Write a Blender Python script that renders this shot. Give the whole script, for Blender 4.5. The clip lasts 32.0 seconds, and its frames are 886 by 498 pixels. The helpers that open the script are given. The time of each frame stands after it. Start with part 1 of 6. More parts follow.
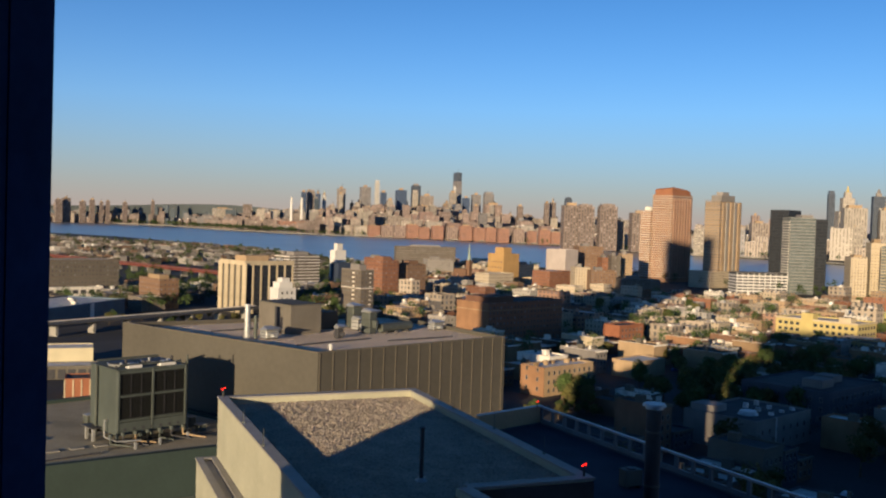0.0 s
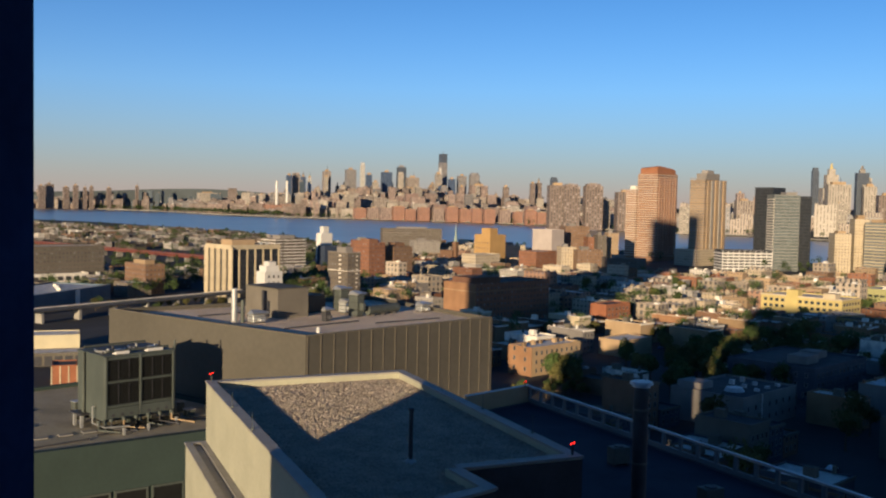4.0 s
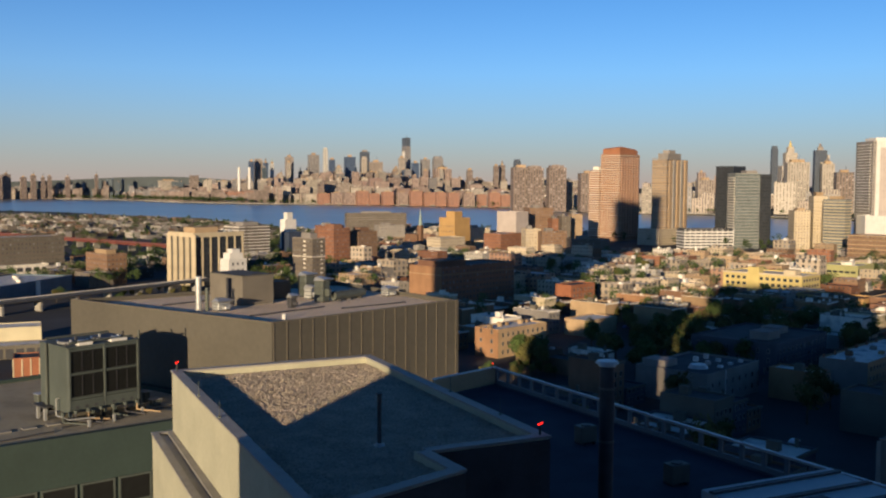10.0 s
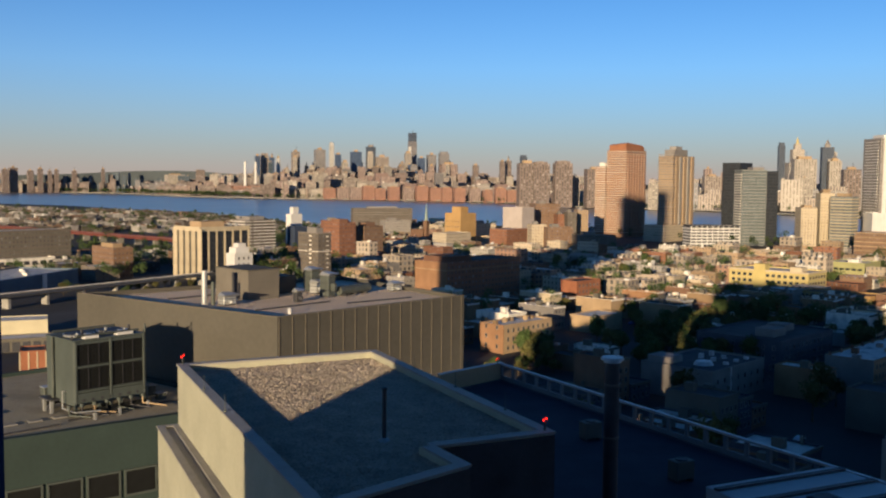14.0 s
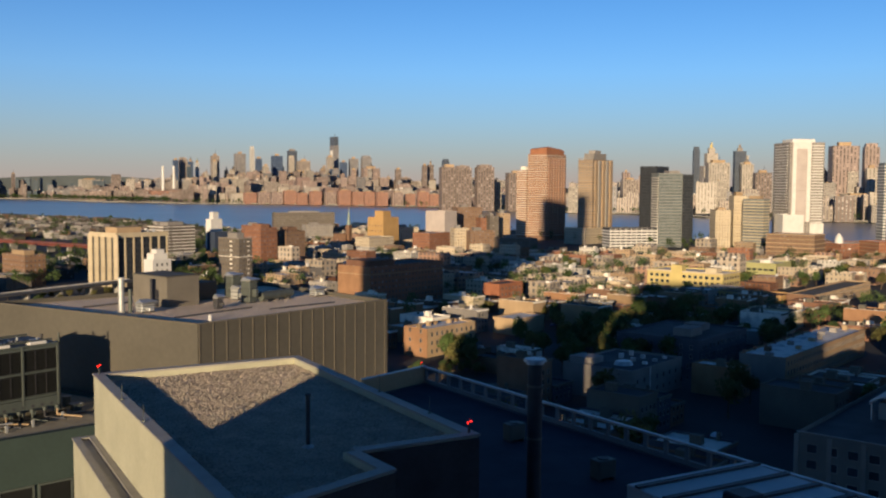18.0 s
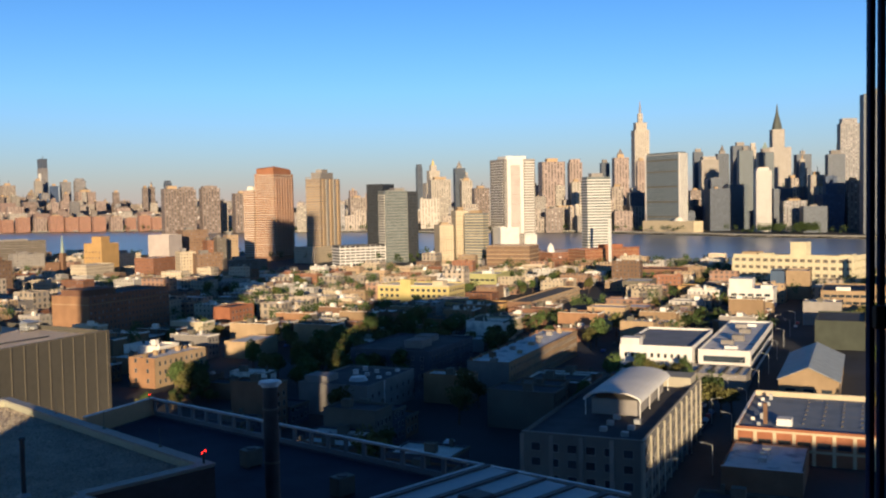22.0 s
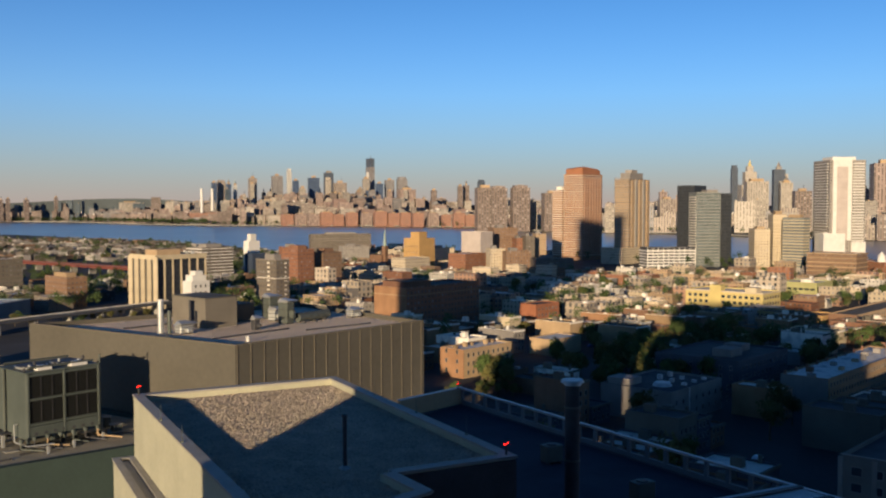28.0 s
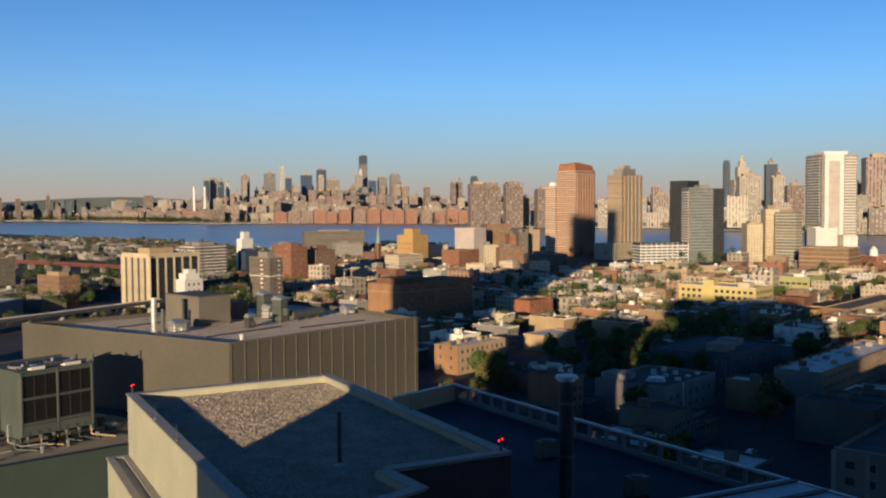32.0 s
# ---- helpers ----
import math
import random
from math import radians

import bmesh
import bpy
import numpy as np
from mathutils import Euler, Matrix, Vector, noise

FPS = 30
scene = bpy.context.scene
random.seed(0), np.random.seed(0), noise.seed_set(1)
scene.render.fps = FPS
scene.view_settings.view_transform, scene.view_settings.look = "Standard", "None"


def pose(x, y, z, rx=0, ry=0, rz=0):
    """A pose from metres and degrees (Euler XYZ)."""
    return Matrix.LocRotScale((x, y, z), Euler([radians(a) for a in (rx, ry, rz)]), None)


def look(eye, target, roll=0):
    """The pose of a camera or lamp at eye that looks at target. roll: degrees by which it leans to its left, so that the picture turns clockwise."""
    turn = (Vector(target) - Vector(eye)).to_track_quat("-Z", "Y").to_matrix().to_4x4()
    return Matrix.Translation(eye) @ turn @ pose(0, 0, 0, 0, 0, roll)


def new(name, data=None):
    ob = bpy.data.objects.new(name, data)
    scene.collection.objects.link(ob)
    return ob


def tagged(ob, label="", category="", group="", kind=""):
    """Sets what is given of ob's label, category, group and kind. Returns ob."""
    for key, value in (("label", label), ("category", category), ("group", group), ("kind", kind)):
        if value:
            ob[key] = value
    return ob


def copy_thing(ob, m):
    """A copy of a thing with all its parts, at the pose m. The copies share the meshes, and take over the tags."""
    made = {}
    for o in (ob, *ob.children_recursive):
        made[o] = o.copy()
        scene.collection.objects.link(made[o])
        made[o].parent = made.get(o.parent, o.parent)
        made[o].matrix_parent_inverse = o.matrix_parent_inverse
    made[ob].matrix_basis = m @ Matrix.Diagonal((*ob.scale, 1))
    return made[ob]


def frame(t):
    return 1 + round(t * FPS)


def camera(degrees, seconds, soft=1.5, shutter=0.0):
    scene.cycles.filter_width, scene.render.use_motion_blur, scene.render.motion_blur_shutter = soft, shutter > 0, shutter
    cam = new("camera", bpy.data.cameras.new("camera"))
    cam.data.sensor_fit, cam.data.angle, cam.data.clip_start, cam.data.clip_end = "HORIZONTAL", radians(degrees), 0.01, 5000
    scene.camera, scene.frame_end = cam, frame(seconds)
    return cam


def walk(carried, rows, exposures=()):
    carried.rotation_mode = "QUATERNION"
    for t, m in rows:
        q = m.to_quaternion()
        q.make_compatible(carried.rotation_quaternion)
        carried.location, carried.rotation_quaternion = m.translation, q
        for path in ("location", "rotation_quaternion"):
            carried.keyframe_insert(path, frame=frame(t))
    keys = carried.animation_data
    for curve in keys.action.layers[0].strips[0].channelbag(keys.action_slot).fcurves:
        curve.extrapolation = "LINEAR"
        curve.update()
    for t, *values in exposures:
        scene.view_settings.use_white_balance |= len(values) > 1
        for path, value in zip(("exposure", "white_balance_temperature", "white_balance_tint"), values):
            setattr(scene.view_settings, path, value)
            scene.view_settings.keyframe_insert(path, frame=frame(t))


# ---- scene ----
# ---- camera ----
EYE = 72.0


def eye_row(t, yaw, pitch, roll, dx=0.0, dy=0.0):
    return (t, pose(dx, dy, EYE, 90 + pitch, roll, yaw))


cam = camera(49.6, 32.0, soft=2.2)
walk(cam, [
    eye_row(0, 0.26, -1.79, -1.89),
    eye_row(0.5, 0.42, -2.15, -2.10),
    eye_row(1, 1.05, -2.34, -2.08),
    eye_row(1.5, 0.33, -2.19, -1.38),
    eye_row(2, 0.51, -2.24, -1.47),
    eye_row(2.5, 0.90, -2.33, -1.75),
    eye_row(3, 1.06, -2.48, -1.48),
    eye_row(3.5, 0.58, -2.57, -1.28),
    eye_row(4, -0.58, -2.87, -1.18),
    eye_row(4.5, -1.62, -3.29, -1.20),
    eye_row(6.5, -2.11, -3.53, -1.16),
    eye_row(7, -2.15, -3.59, -1.08),
    eye_row(7.5, -1.97, -3.63, -1.00),
    eye_row(8, -2.14, -3.63, -0.75),
    eye_row(8.5, -2.17, -3.82, -0.65),
    eye_row(9, -1.98, -3.75, -0.41),
    eye_row(9.5, -1.84, -3.73, -0.36),
    eye_row(10, -2.73, -3.82, -0.24),
    eye_row(10.5, -2.61, -3.90, -0.29),
    eye_row(11, -2.42, -3.96, -0.52),
    eye_row(11.5, -2.31, -3.93, -0.56),
    eye_row(12, -2.25, -3.85, -0.47),
    eye_row(12.5, -2.39, -3.81, -0.46),
    eye_row(13, -2.46, -3.98, -0.41),
    eye_row(13.5, -2.70, -4.00, -0.43),
    eye_row(14, -2.37, -4.10, -0.50),
    eye_row(14.5, -2.19, -4.00, -0.46),
    eye_row(16.5, -2.06, -3.78, -0.61),
    eye_row(17, -2.16, -3.75, -0.65),
    eye_row(17.5, -2.15, -3.69, -0.62),
    eye_row(18, -6.99, -3.83, -0.32),
    eye_row(18.5, -14.48, -2.81, -0.23),
    eye_row(19, -18.88, -2.52, 0.11),
    eye_row(19.5, -22.03, -2.20, 0.59),
    eye_row(20, -24.25, -2.30, 1.04),
    eye_row(20.5, -25.01, -2.44, 1.24),
    eye_row(21, -24.80, -2.54, 1.26),
    eye_row(21.5, -24.43, -2.75, 1.26),
    eye_row(22, -23.11, -2.80, 1.09),
    eye_row(22.5, -18.16, -2.89, 0.11),
    eye_row(23, -13.20, -3.06, -1.01),
    eye_row(23.5, -6.78, -3.15, -1.29),
    eye_row(24, -3.10, -2.81, -1.13),
    eye_row(24.5, -3.57, -2.60, -0.74),
    eye_row(26.5, -4.32, -2.47, -0.21),
    eye_row(27, -4.70, -2.64, -0.16),
    eye_row(27.5, -5.04, -2.69, 0.02),
    eye_row(28, -4.86, -2.60, 0.06),
    eye_row(28.5, -4.90, -2.61, 0.07),
    eye_row(29, -5.19, -2.57, 0.31),
    eye_row(29.5, -5.27, -2.69, 0.28),
    eye_row(30, -5.32, -2.77, 0.33),
    eye_row(30.5, -5.16, -2.77, 0.34),
    eye_row(31, -5.08, -2.79, 0.34),
    eye_row(31.5, -5.19, -2.83, 0.37),
    eye_row(32, -5.27, -2.80, 0.40),
], exposures=[(0.0, 0.42), (18.0, 0.38), (20.0, 0.33), (20.5, 0.68), (21.9, 0.7), (22.6, 0.3), (23.5, 0.33), (25.0, 0.4), (32.0, 0.4)])

# ---- light ----
SUN_AZ, SUN_EL = 201.2, 6.9          # bearing of the sun clockwise from +y, height in degrees


def bearing(az, d=1.0):
    return d * math.sin(radians(az)), d * math.cos(radians(az))


sun_data = bpy.data.lights.new("sun", "SUN")
sun_data.energy, sun_data.angle, sun_data.color = 5.0, radians(0.55), (1.0, 0.765, 0.48)
sun = new("sun", sun_data)
sx, sy = bearing(SUN_AZ, math.cos(radians(SUN_EL)))
sun.matrix_world = look((0, 0, 300), (-sx, -sy, 300 - math.sin(radians(SUN_EL))))

world = bpy.data.worlds.new("sky")
scene.world = world
world.use_nodes = True
wn = world.node_tree
sky = wn.nodes.new("ShaderNodeTexSky")
sky.sky_type, sky.sun_disc = "NISHITA", False
sky.sun_elevation, sky.sun_rotation = radians(SUN_EL), radians(SUN_AZ)
sky.altitude, sky.air_density, sky.dust_density, sky.ozone_density = 60, 1.0, 0.0, 6.0
bg = wn.nodes["Background"]
bg.inputs[1].default_value = 0.093
# a band of warm morning haze lies along the whole horizon and thins out upwards
geo = wn.nodes.new("ShaderNodeTexCoord")
sep = wn.nodes.new("ShaderNodeSeparateXYZ")
wn.links.new(geo.outputs["Generated"], sep.inputs[0])
up = wn.nodes.new("ShaderNodeMath")
up.operation = "MULTIPLY"
up.inputs[1].default_value = -1 / 0.096
wn.links.new(sep.outputs["Z"], up.inputs[0])
thin = wn.nodes.new("ShaderNodeMath")
thin.operation, thin.use_clamp = "POWER", True
thin.inputs[0].default_value = math.e
wn.links.new(up.outputs[0], thin.inputs[1])
haze = wn.nodes.new("ShaderNodeMix")
haze.data_type = "RGBA"
gain = wn.nodes.new("ShaderNodeVectorMath")
gain.operation = "SCALE"
wn.links.new(sky.outputs[0], gain.inputs[0])
# the clear morning sky deepens steadily towards the zenith
rise = wn.nodes.new("ShaderNodeMath")
rise.operation = "MULTIPLY_ADD"
rise.inputs[1].default_value, rise.inputs[2].default_value = 3.3, 0.6
wn.links.new(sep.outputs["Z"], rise.inputs[0])
fall = wn.nodes.new("ShaderNodeMath")
fall.operation = "DIVIDE"
fall.inputs[0].default_value = 1.9
wn.links.new(rise.outputs[0], fall.inputs[1])
low = wn.nodes.new("ShaderNodeMath")
low.operation = "MINIMUM"
low.inputs[1].default_value = 1.95
wn.links.new(fall.outputs[0], low.inputs[0])
wn.links.new(low.outputs[0], gain.inputs["Scale"])
wn.links.new(thin.outputs[0], haze.inputs["Factor"])
clear_blue = wn.nodes.new("ShaderNodeVectorMath")
clear_blue.operation = "MULTIPLY"
clear_blue.inputs[1].default_value = (0.78, 1.0, 1.07)
wn.links.new(gain.outputs[0], clear_blue.inputs[0])
wn.links.new(clear_blue.outputs[0], haze.inputs["A"])
haze.inputs["B"].default_value = (3.7, 3.05, 2.75, 1)
wn.links.new(haze.outputs["Result"], bg.inputs[0])


# ---- materials ----
def mat(name, color, rough=0.85, var=0.25, scale=0.6, fine=6.0, bump=0.0, metal=0.0, tint=None, per=0.0, spec=0.3, island=False):
    """A surface with broad stains and fine grain in its colour, and a relief. per: how far each object differs."""
    m = bpy.data.materials.new(name)
    m.use_nodes = True
    nt = m.node_tree
    n, l = nt.nodes, nt.links
    b = n["Principled BSDF"]
    tc = n.new("ShaderNodeTexCoord")
    big, small = n.new("ShaderNodeTexNoise"), n.new("ShaderNodeTexNoise")
    big.inputs["Scale"].default_value, big.inputs["Detail"].default_value = scale, 5
    small.inputs["Scale"].default_value, small.inputs["Detail"].default_value = fine, 6
    l.new(tc.outputs["Object"], big.inputs["Vector"])
    l.new(tc.outputs["Object"], small.inputs["Vector"])
    add = n.new("ShaderNodeMath")
    add.operation = "MULTIPLY_ADD"
    add.inputs[1].default_value = 0.45
    l.new(small.outputs["Fac"], add.inputs[0])
    l.new(big.outputs["Fac"], add.inputs[2])
    ramp = n.new("ShaderNodeMapRange")
    ramp.inputs["From Min"].default_value, ramp.inputs["From Max"].default_value = 0.45, 1.0
    ramp.inputs["To Min"].default_value, ramp.inputs["To Max"].default_value = 1 - var, 1 + var
    l.new(add.outputs[0], ramp.inputs["Value"])
    last = ramp.outputs["Result"]
    if per:
        info = n.new("ShaderNodeNewGeometry" if island else "ShaderNodeObjectInfo")
        r = n.new("ShaderNodeMapRange")
        r.inputs["To Min"].default_value, r.inputs["To Max"].default_value = 1 - per, 1 + per
        l.new(info.outputs["Random Per Island" if island else "Random"], r.inputs["Value"])
        mul = n.new("ShaderNodeMath")
        mul.operation = "MULTIPLY"
        l.new(last, mul.inputs[0])
        l.new(r.outputs["Result"], mul.inputs[1])
        last = mul.outputs[0]
    mix = n.new("ShaderNodeVectorMath")
    mix.operation = "SCALE"
    mix.inputs[0].default_value = color
    l.new(last, mix.inputs["Scale"])
    out = mix.outputs[0]
    if tint:
        tm = n.new("ShaderNodeMix")
        tm.data_type = "RGBA"
        st = n.new("ShaderNodeMapRange")
        st.inputs["From Min"].default_value, st.inputs["From Max"].default_value = 0.5, 0.68
        l.new(big.outputs["Fac"], st.inputs["Value"])
        l.new(st.outputs["Result"], tm.inputs["Factor"])
        l.new(out, tm.inputs["A"])
        tm.inputs["B"].default_value = (*tint, 1)
        out = tm.outputs["Result"]
    l.new(out, b.inputs["Base Color"])
    b.inputs["Roughness"].default_value, b.inputs["Metallic"].default_value = rough, metal
    b.inputs["Specular IOR Level"].default_value = spec
    if bump:
        bp = n.new("ShaderNodeBump")
        bp.inputs["Strength"].default_value, bp.inputs["Distance"].default_value = min(1.0, bump * 4), bump
        l.new(small.outputs["Fac"], bp.inputs["Height"])
        l.new(bp.outputs["Normal"], b.inputs["Normal"])
    return m


def facade(name, wall, glass=(0.075, 0.075, 0.08), floor_h=3.2, bay=3.0, wide=0.32, tall=0.42, per=0.3, rough=0.8, var=0.1, spark=2.6):
    """A far facade: a wall with rows of windows, set by the building's own axes, on upright faces only."""
    m = mat(name, wall, rough, var, 0.05, 0.8, per=per, island=True)
    nt = m.node_tree
    n, l = nt.nodes, nt.links
    b = n["Principled BSDF"]
    src = b.inputs["Base Color"].links[0].from_socket
    tc = n["Texture Coordinate"]
    pos, nor = n.new("ShaderNodeSeparateXYZ"), n.new("ShaderNodeSeparateXYZ")
    l.new(tc.outputs["Object"], pos.inputs[0])
    l.new(tc.outputs["Normal"], nor.inputs[0])

    def op(kind, a, c=None):
        k = n.new("ShaderNodeMath")
        k.operation = kind
        for i, v in enumerate((a, c)):
            if v is None:
                continue
            if isinstance(v, (int, float)):
                k.inputs[i].default_value = v
            else:
                l.new(v, k.inputs[i])
        return k.outputs[0]

    side = op("GREATER_THAN", op("ABSOLUTE", nor.outputs["X"]), 0.7)
    flat = op("LESS_THAN", op("ABSOLUTE", nor.outputs["Z"]), 0.5)
    h = op("ADD", op("MULTIPLY", pos.outputs["Y"], side), op("MULTIPLY", pos.outputs["X"], op("SUBTRACT", 1.0, side)))
    hb, zb = op("DIVIDE", h, bay), op("DIVIDE", pos.outputs["Z"], floor_h)
    inx = op("LESS_THAN", op("ABSOLUTE", op("SUBTRACT", op("FRACT", hb), 0.5)), wide / 2)
    inz = op("LESS_THAN", op("ABSOLUTE", op("SUBTRACT", op("FRACT", zb), 0.5)), tall / 2)
    mask = op("MULTIPLY", op("MULTIPLY", inx, inz), flat)
    cell = n.new("ShaderNodeCombineXYZ")
    l.new(op("FLOOR", hb), cell.inputs[0])
    l.new(op("FLOOR", zb), cell.inputs[1])
    l.new(side, cell.inputs[2])
    wn_ = n.new("ShaderNodeTexWhiteNoise")
    l.new(cell.outputs[0], wn_.inputs["Vector"])
    g = n.new("ShaderNodeVectorMath")
    g.operation = "SCALE"
    g.inputs[0].default_value = glass
    l.new(op("ADD", 0.6, op("MULTIPLY", op("POWER", wn_.outputs["Value"], 3), spark)), g.inputs["Scale"])
    mx = n.new("ShaderNodeMix")
    mx.data_type = "RGBA"
    l.new(mask, mx.inputs["Factor"])
    l.new(src, mx.inputs["A"])
    l.new(g.outputs[0], mx.inputs["B"])
    l.new(mx.outputs["Result"], b.inputs["Base Color"])
    l.new(op("SUBTRACT", rough, op("MULTIPLY", mask, rough - 0.42)), b.inputs["Roughness"])
    return m


def glow(name, color, power):
    m = bpy.data.materials.new(name)
    m.use_nodes = True
    b = m.node_tree.nodes["Principled BSDF"]
    b.inputs["Base Color"].default_value = (*color, 1)
    b.inputs["Emission Color"].default_value = (*color, 1)
    b.inputs["Emission Strength"].default_value = power
    return m


# pulls a wall colour towards the blue-grey of distance haze
def haze_grey(c, k=0.5, to=(0.22, 0.23, 0.25)):
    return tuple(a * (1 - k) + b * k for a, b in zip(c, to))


M = dict(
    asphalt=mat("asphalt", (0.05, 0.05, 0.052), 0.9, 0.3, 0.03, 0.6),
    soil=mat("soil", (0.07, 0.065, 0.05), 0.95, 0.4, 0.02, 0.3, tint=(0.05, 0.06, 0.025)),
    walkway=mat("walkway", (0.25, 0.24, 0.22), 0.9, 0.2, 0.1, 2),
    water=mat("water", (0.20, 0.205, 0.205), 0.28, 0.2, 0.004, 0.05, spec=0.5),
    gravel=mat("gravel", (0.50, 0.42, 0.335), 0.95, 0.35, 0.9, 12.0, bump=0.12),
    coping=mat("coping", (0.30, 0.285, 0.26), 0.6, 0.15, 0.8, 8, bump=0.01),
    stucco=mat("stucco", (0.39, 0.38, 0.285), 0.85, 0.16, 0.35, 5, bump=0.015),
    metal=mat("metal", (0.105, 0.118, 0.105), 0.6, 0.2, 0.8, 10, metal=0.4),
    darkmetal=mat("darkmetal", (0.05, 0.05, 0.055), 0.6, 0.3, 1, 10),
    louver=mat("louver", (0.007, 0.008, 0.008), 0.8, 0.3, 1.5, 10),
    galv=mat("galv", (0.44, 0.448, 0.44), 0.45, 0.15, 0.8, 9, metal=0.5),
    bronze=mat("bronze", (0.088, 0.081, 0.066), 0.75, 0.2, 0.12, 2.5),
    bronzerib=mat("bronzerib", (0.135, 0.118, 0.092), 0.7, 0.12, 0.1, 2),
    membrane=mat("membrane", (0.74, 0.60, 0.46), 0.95, 0.25, 0.12, 4.0, bump=0.25, tint=(0.62, 0.51, 0.40)),
    deck=mat("deck", (0.36, 0.325, 0.245), 0.95, 0.4, 0.25, 5, bump=0.12, tint=(0.27, 0.25, 0.19)),
    # terrace deck, its deep blue shade put into the colour
    shadedeck=mat("shadedeck", (0.03, 0.038, 0.06), 0.95, 0.25, 0.3, 3, tint=(0.036, 0.043, 0.064)),
    concrete=mat("concrete", (0.294, 0.28, 0.252), 0.9, 0.2, 0.3, 4),
    white=mat("white", (0.619, 0.602, 0.568), 0.8, 0.1, 0.2, 3, per=0.08),
    silver=mat("silver", (0.70, 0.67, 0.62), 0.75, 0.25, 0.2, 2, per=0.35, tint=(0.33, 0.32, 0.31), island=True),
    tar=mat("tar", (0.06, 0.06, 0.065), 0.9, 0.3, 0.2, 2, per=0.4, island=True),
    pale=mat("pale", (0.74, 0.69, 0.60), 0.85, 0.2, 0.2, 2, per=0.2, tint=(0.45, 0.42, 0.38), island=True),
    wood=mat("wood", (0.22, 0.13, 0.07), 0.8, 0.3, 0.6, 8),
    frame=mat("frame", (0.016, 0.04, 0.12), 0.8, 0.35, 2, 20, spec=0.08),
    bark=mat("bark", (0.11, 0.08, 0.055), 0.95, 0.3, 1, 8),
    glass=mat("glass", (0.03, 0.04, 0.05), 0.12, 0.3, 0.2, 1, per=0.4, spec=0.7),
    brick=mat("brick", (0.185, 0.095, 0.062), 0.9, 0.2, 0.15, 3, per=0.25),
    redbrick=mat("redbrick", (0.29, 0.115, 0.062), 0.9, 0.2, 0.15, 3),
    tan=mat("tan", (0.345, 0.247, 0.15), 0.9, 0.18, 0.15, 3, per=0.2),
    brown=mat("brown", (0.18, 0.105, 0.068), 0.9, 0.2, 0.15, 3, per=0.2),
    grey=mat("grey", (0.23, 0.212, 0.196), 0.9, 0.2, 0.15, 3, per=0.25),
    cream=mat("cream", (0.465, 0.39, 0.27), 0.85, 0.15, 0.12, 2, per=0.12),
    yellow=mat("yellow", (0.50, 0.405, 0.165), 0.85, 0.12, 0.12, 2),
    red=mat("red", (0.14, 0.045, 0.034), 0.6, 0.15, 0.1, 2),
    blue=mat("blue", (0.08, 0.128, 0.208), 0.6, 0.15, 0.1, 2, per=0.3),
    hill=mat("hill", (0.08, 0.096, 0.104), 0.95, 0.2, 0.004, 0.03),
    terracotta=mat("terracotta", (0.3, 0.128, 0.068), 0.7, 0.15, 0.1, 2),
    # loft wall, darkened in colour for the shade on its end
    loft=mat("loft", (0.15, 0.142, 0.128), 0.9, 0.18, 0.15, 3),
    ochre=mat("ochre", (0.40, 0.25, 0.105), 0.9, 0.15, 0.1, 2),
    pinkgrey=mat("pinkgrey", (0.43, 0.375, 0.345), 0.9, 0.12, 0.1, 2),
    # dark bluish grey, shade of the nearest streets put into the colour
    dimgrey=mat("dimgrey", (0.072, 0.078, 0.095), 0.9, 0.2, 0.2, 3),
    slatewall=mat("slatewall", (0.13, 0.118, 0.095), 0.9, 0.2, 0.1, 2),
    orangebrick=mat("orangebrick", (0.28, 0.155, 0.085), 0.9, 0.2, 0.15, 3),
    rail=mat("rail", (0.16, 0.17, 0.18), 0.7, 0.2, 0.4, 4),
    ivory=mat("ivory", (0.56, 0.50, 0.34), 0.85, 0.15, 0.12, 2),
    casing=mat("casing", (0.072, 0.086, 0.078), 0.6, 0.2, 0.5, 8),
    ochrebrown=mat("ochrebrown", (0.25, 0.17, 0.10), 0.9, 0.2, 0.12, 2),
    loftpier=mat("loftpier", (0.38, 0.345, 0.27), 0.9, 0.15, 0.12, 2),
    # loft piers, lightened to hold the contrast of the sunlit side
    gableroof=mat("gableroof", (0.30, 0.33, 0.33), 0.6, 0.15, 0.3, 4),
    plantroom=mat("plantroom", (0.15, 0.135, 0.112), 0.85, 0.15, 0.2, 3),
    copper=mat("copper", (0.26, 0.33, 0.29), 0.7, 0.15, 0.2, 2),
)
F = dict(
    brick=facade("far_brick", (0.23, 0.108, 0.065)),
    tan=facade("far_tan", (0.331, 0.238, 0.151)),
    cream=facade("far_cream", (0.446, 0.374, 0.274), tall=0.45),
    grey=facade("far_grey", (0.259, 0.238, 0.216)),
    brown=facade("far_brown", (0.194, 0.122, 0.079)),
    white=facade("far_white", (0.446, 0.418, 0.374), tall=0.5),
    glass=facade("far_glass", (0.25, 0.26, 0.24), (0.14, 0.165, 0.17), 3.6, 1.6, 0.86, 0.8, rough=0.6, spark=0.4),
    dark=facade("far_dark", (0.036, 0.04, 0.047), (0.02, 0.025, 0.035), 3.8, 1.8, 0.7, 0.7, rough=0.7, spark=0.8),
    orange=facade("far_orange", (0.30, 0.165, 0.095), wide=0.55, tall=0.45),
    stone=facade("far_stone", (0.36, 0.302, 0.238), (0.08, 0.08, 0.08), 4.0, 4.4, 0.45, 0.6),
    rose=facade("far_rose", (0.317, 0.194, 0.137), (0.07, 0.06, 0.06), 3.2, 4.0, 0.5, 0.5),
)
F["slate"] = facade("far_slate", (0.13, 0.11, 0.09), wide=0.3)
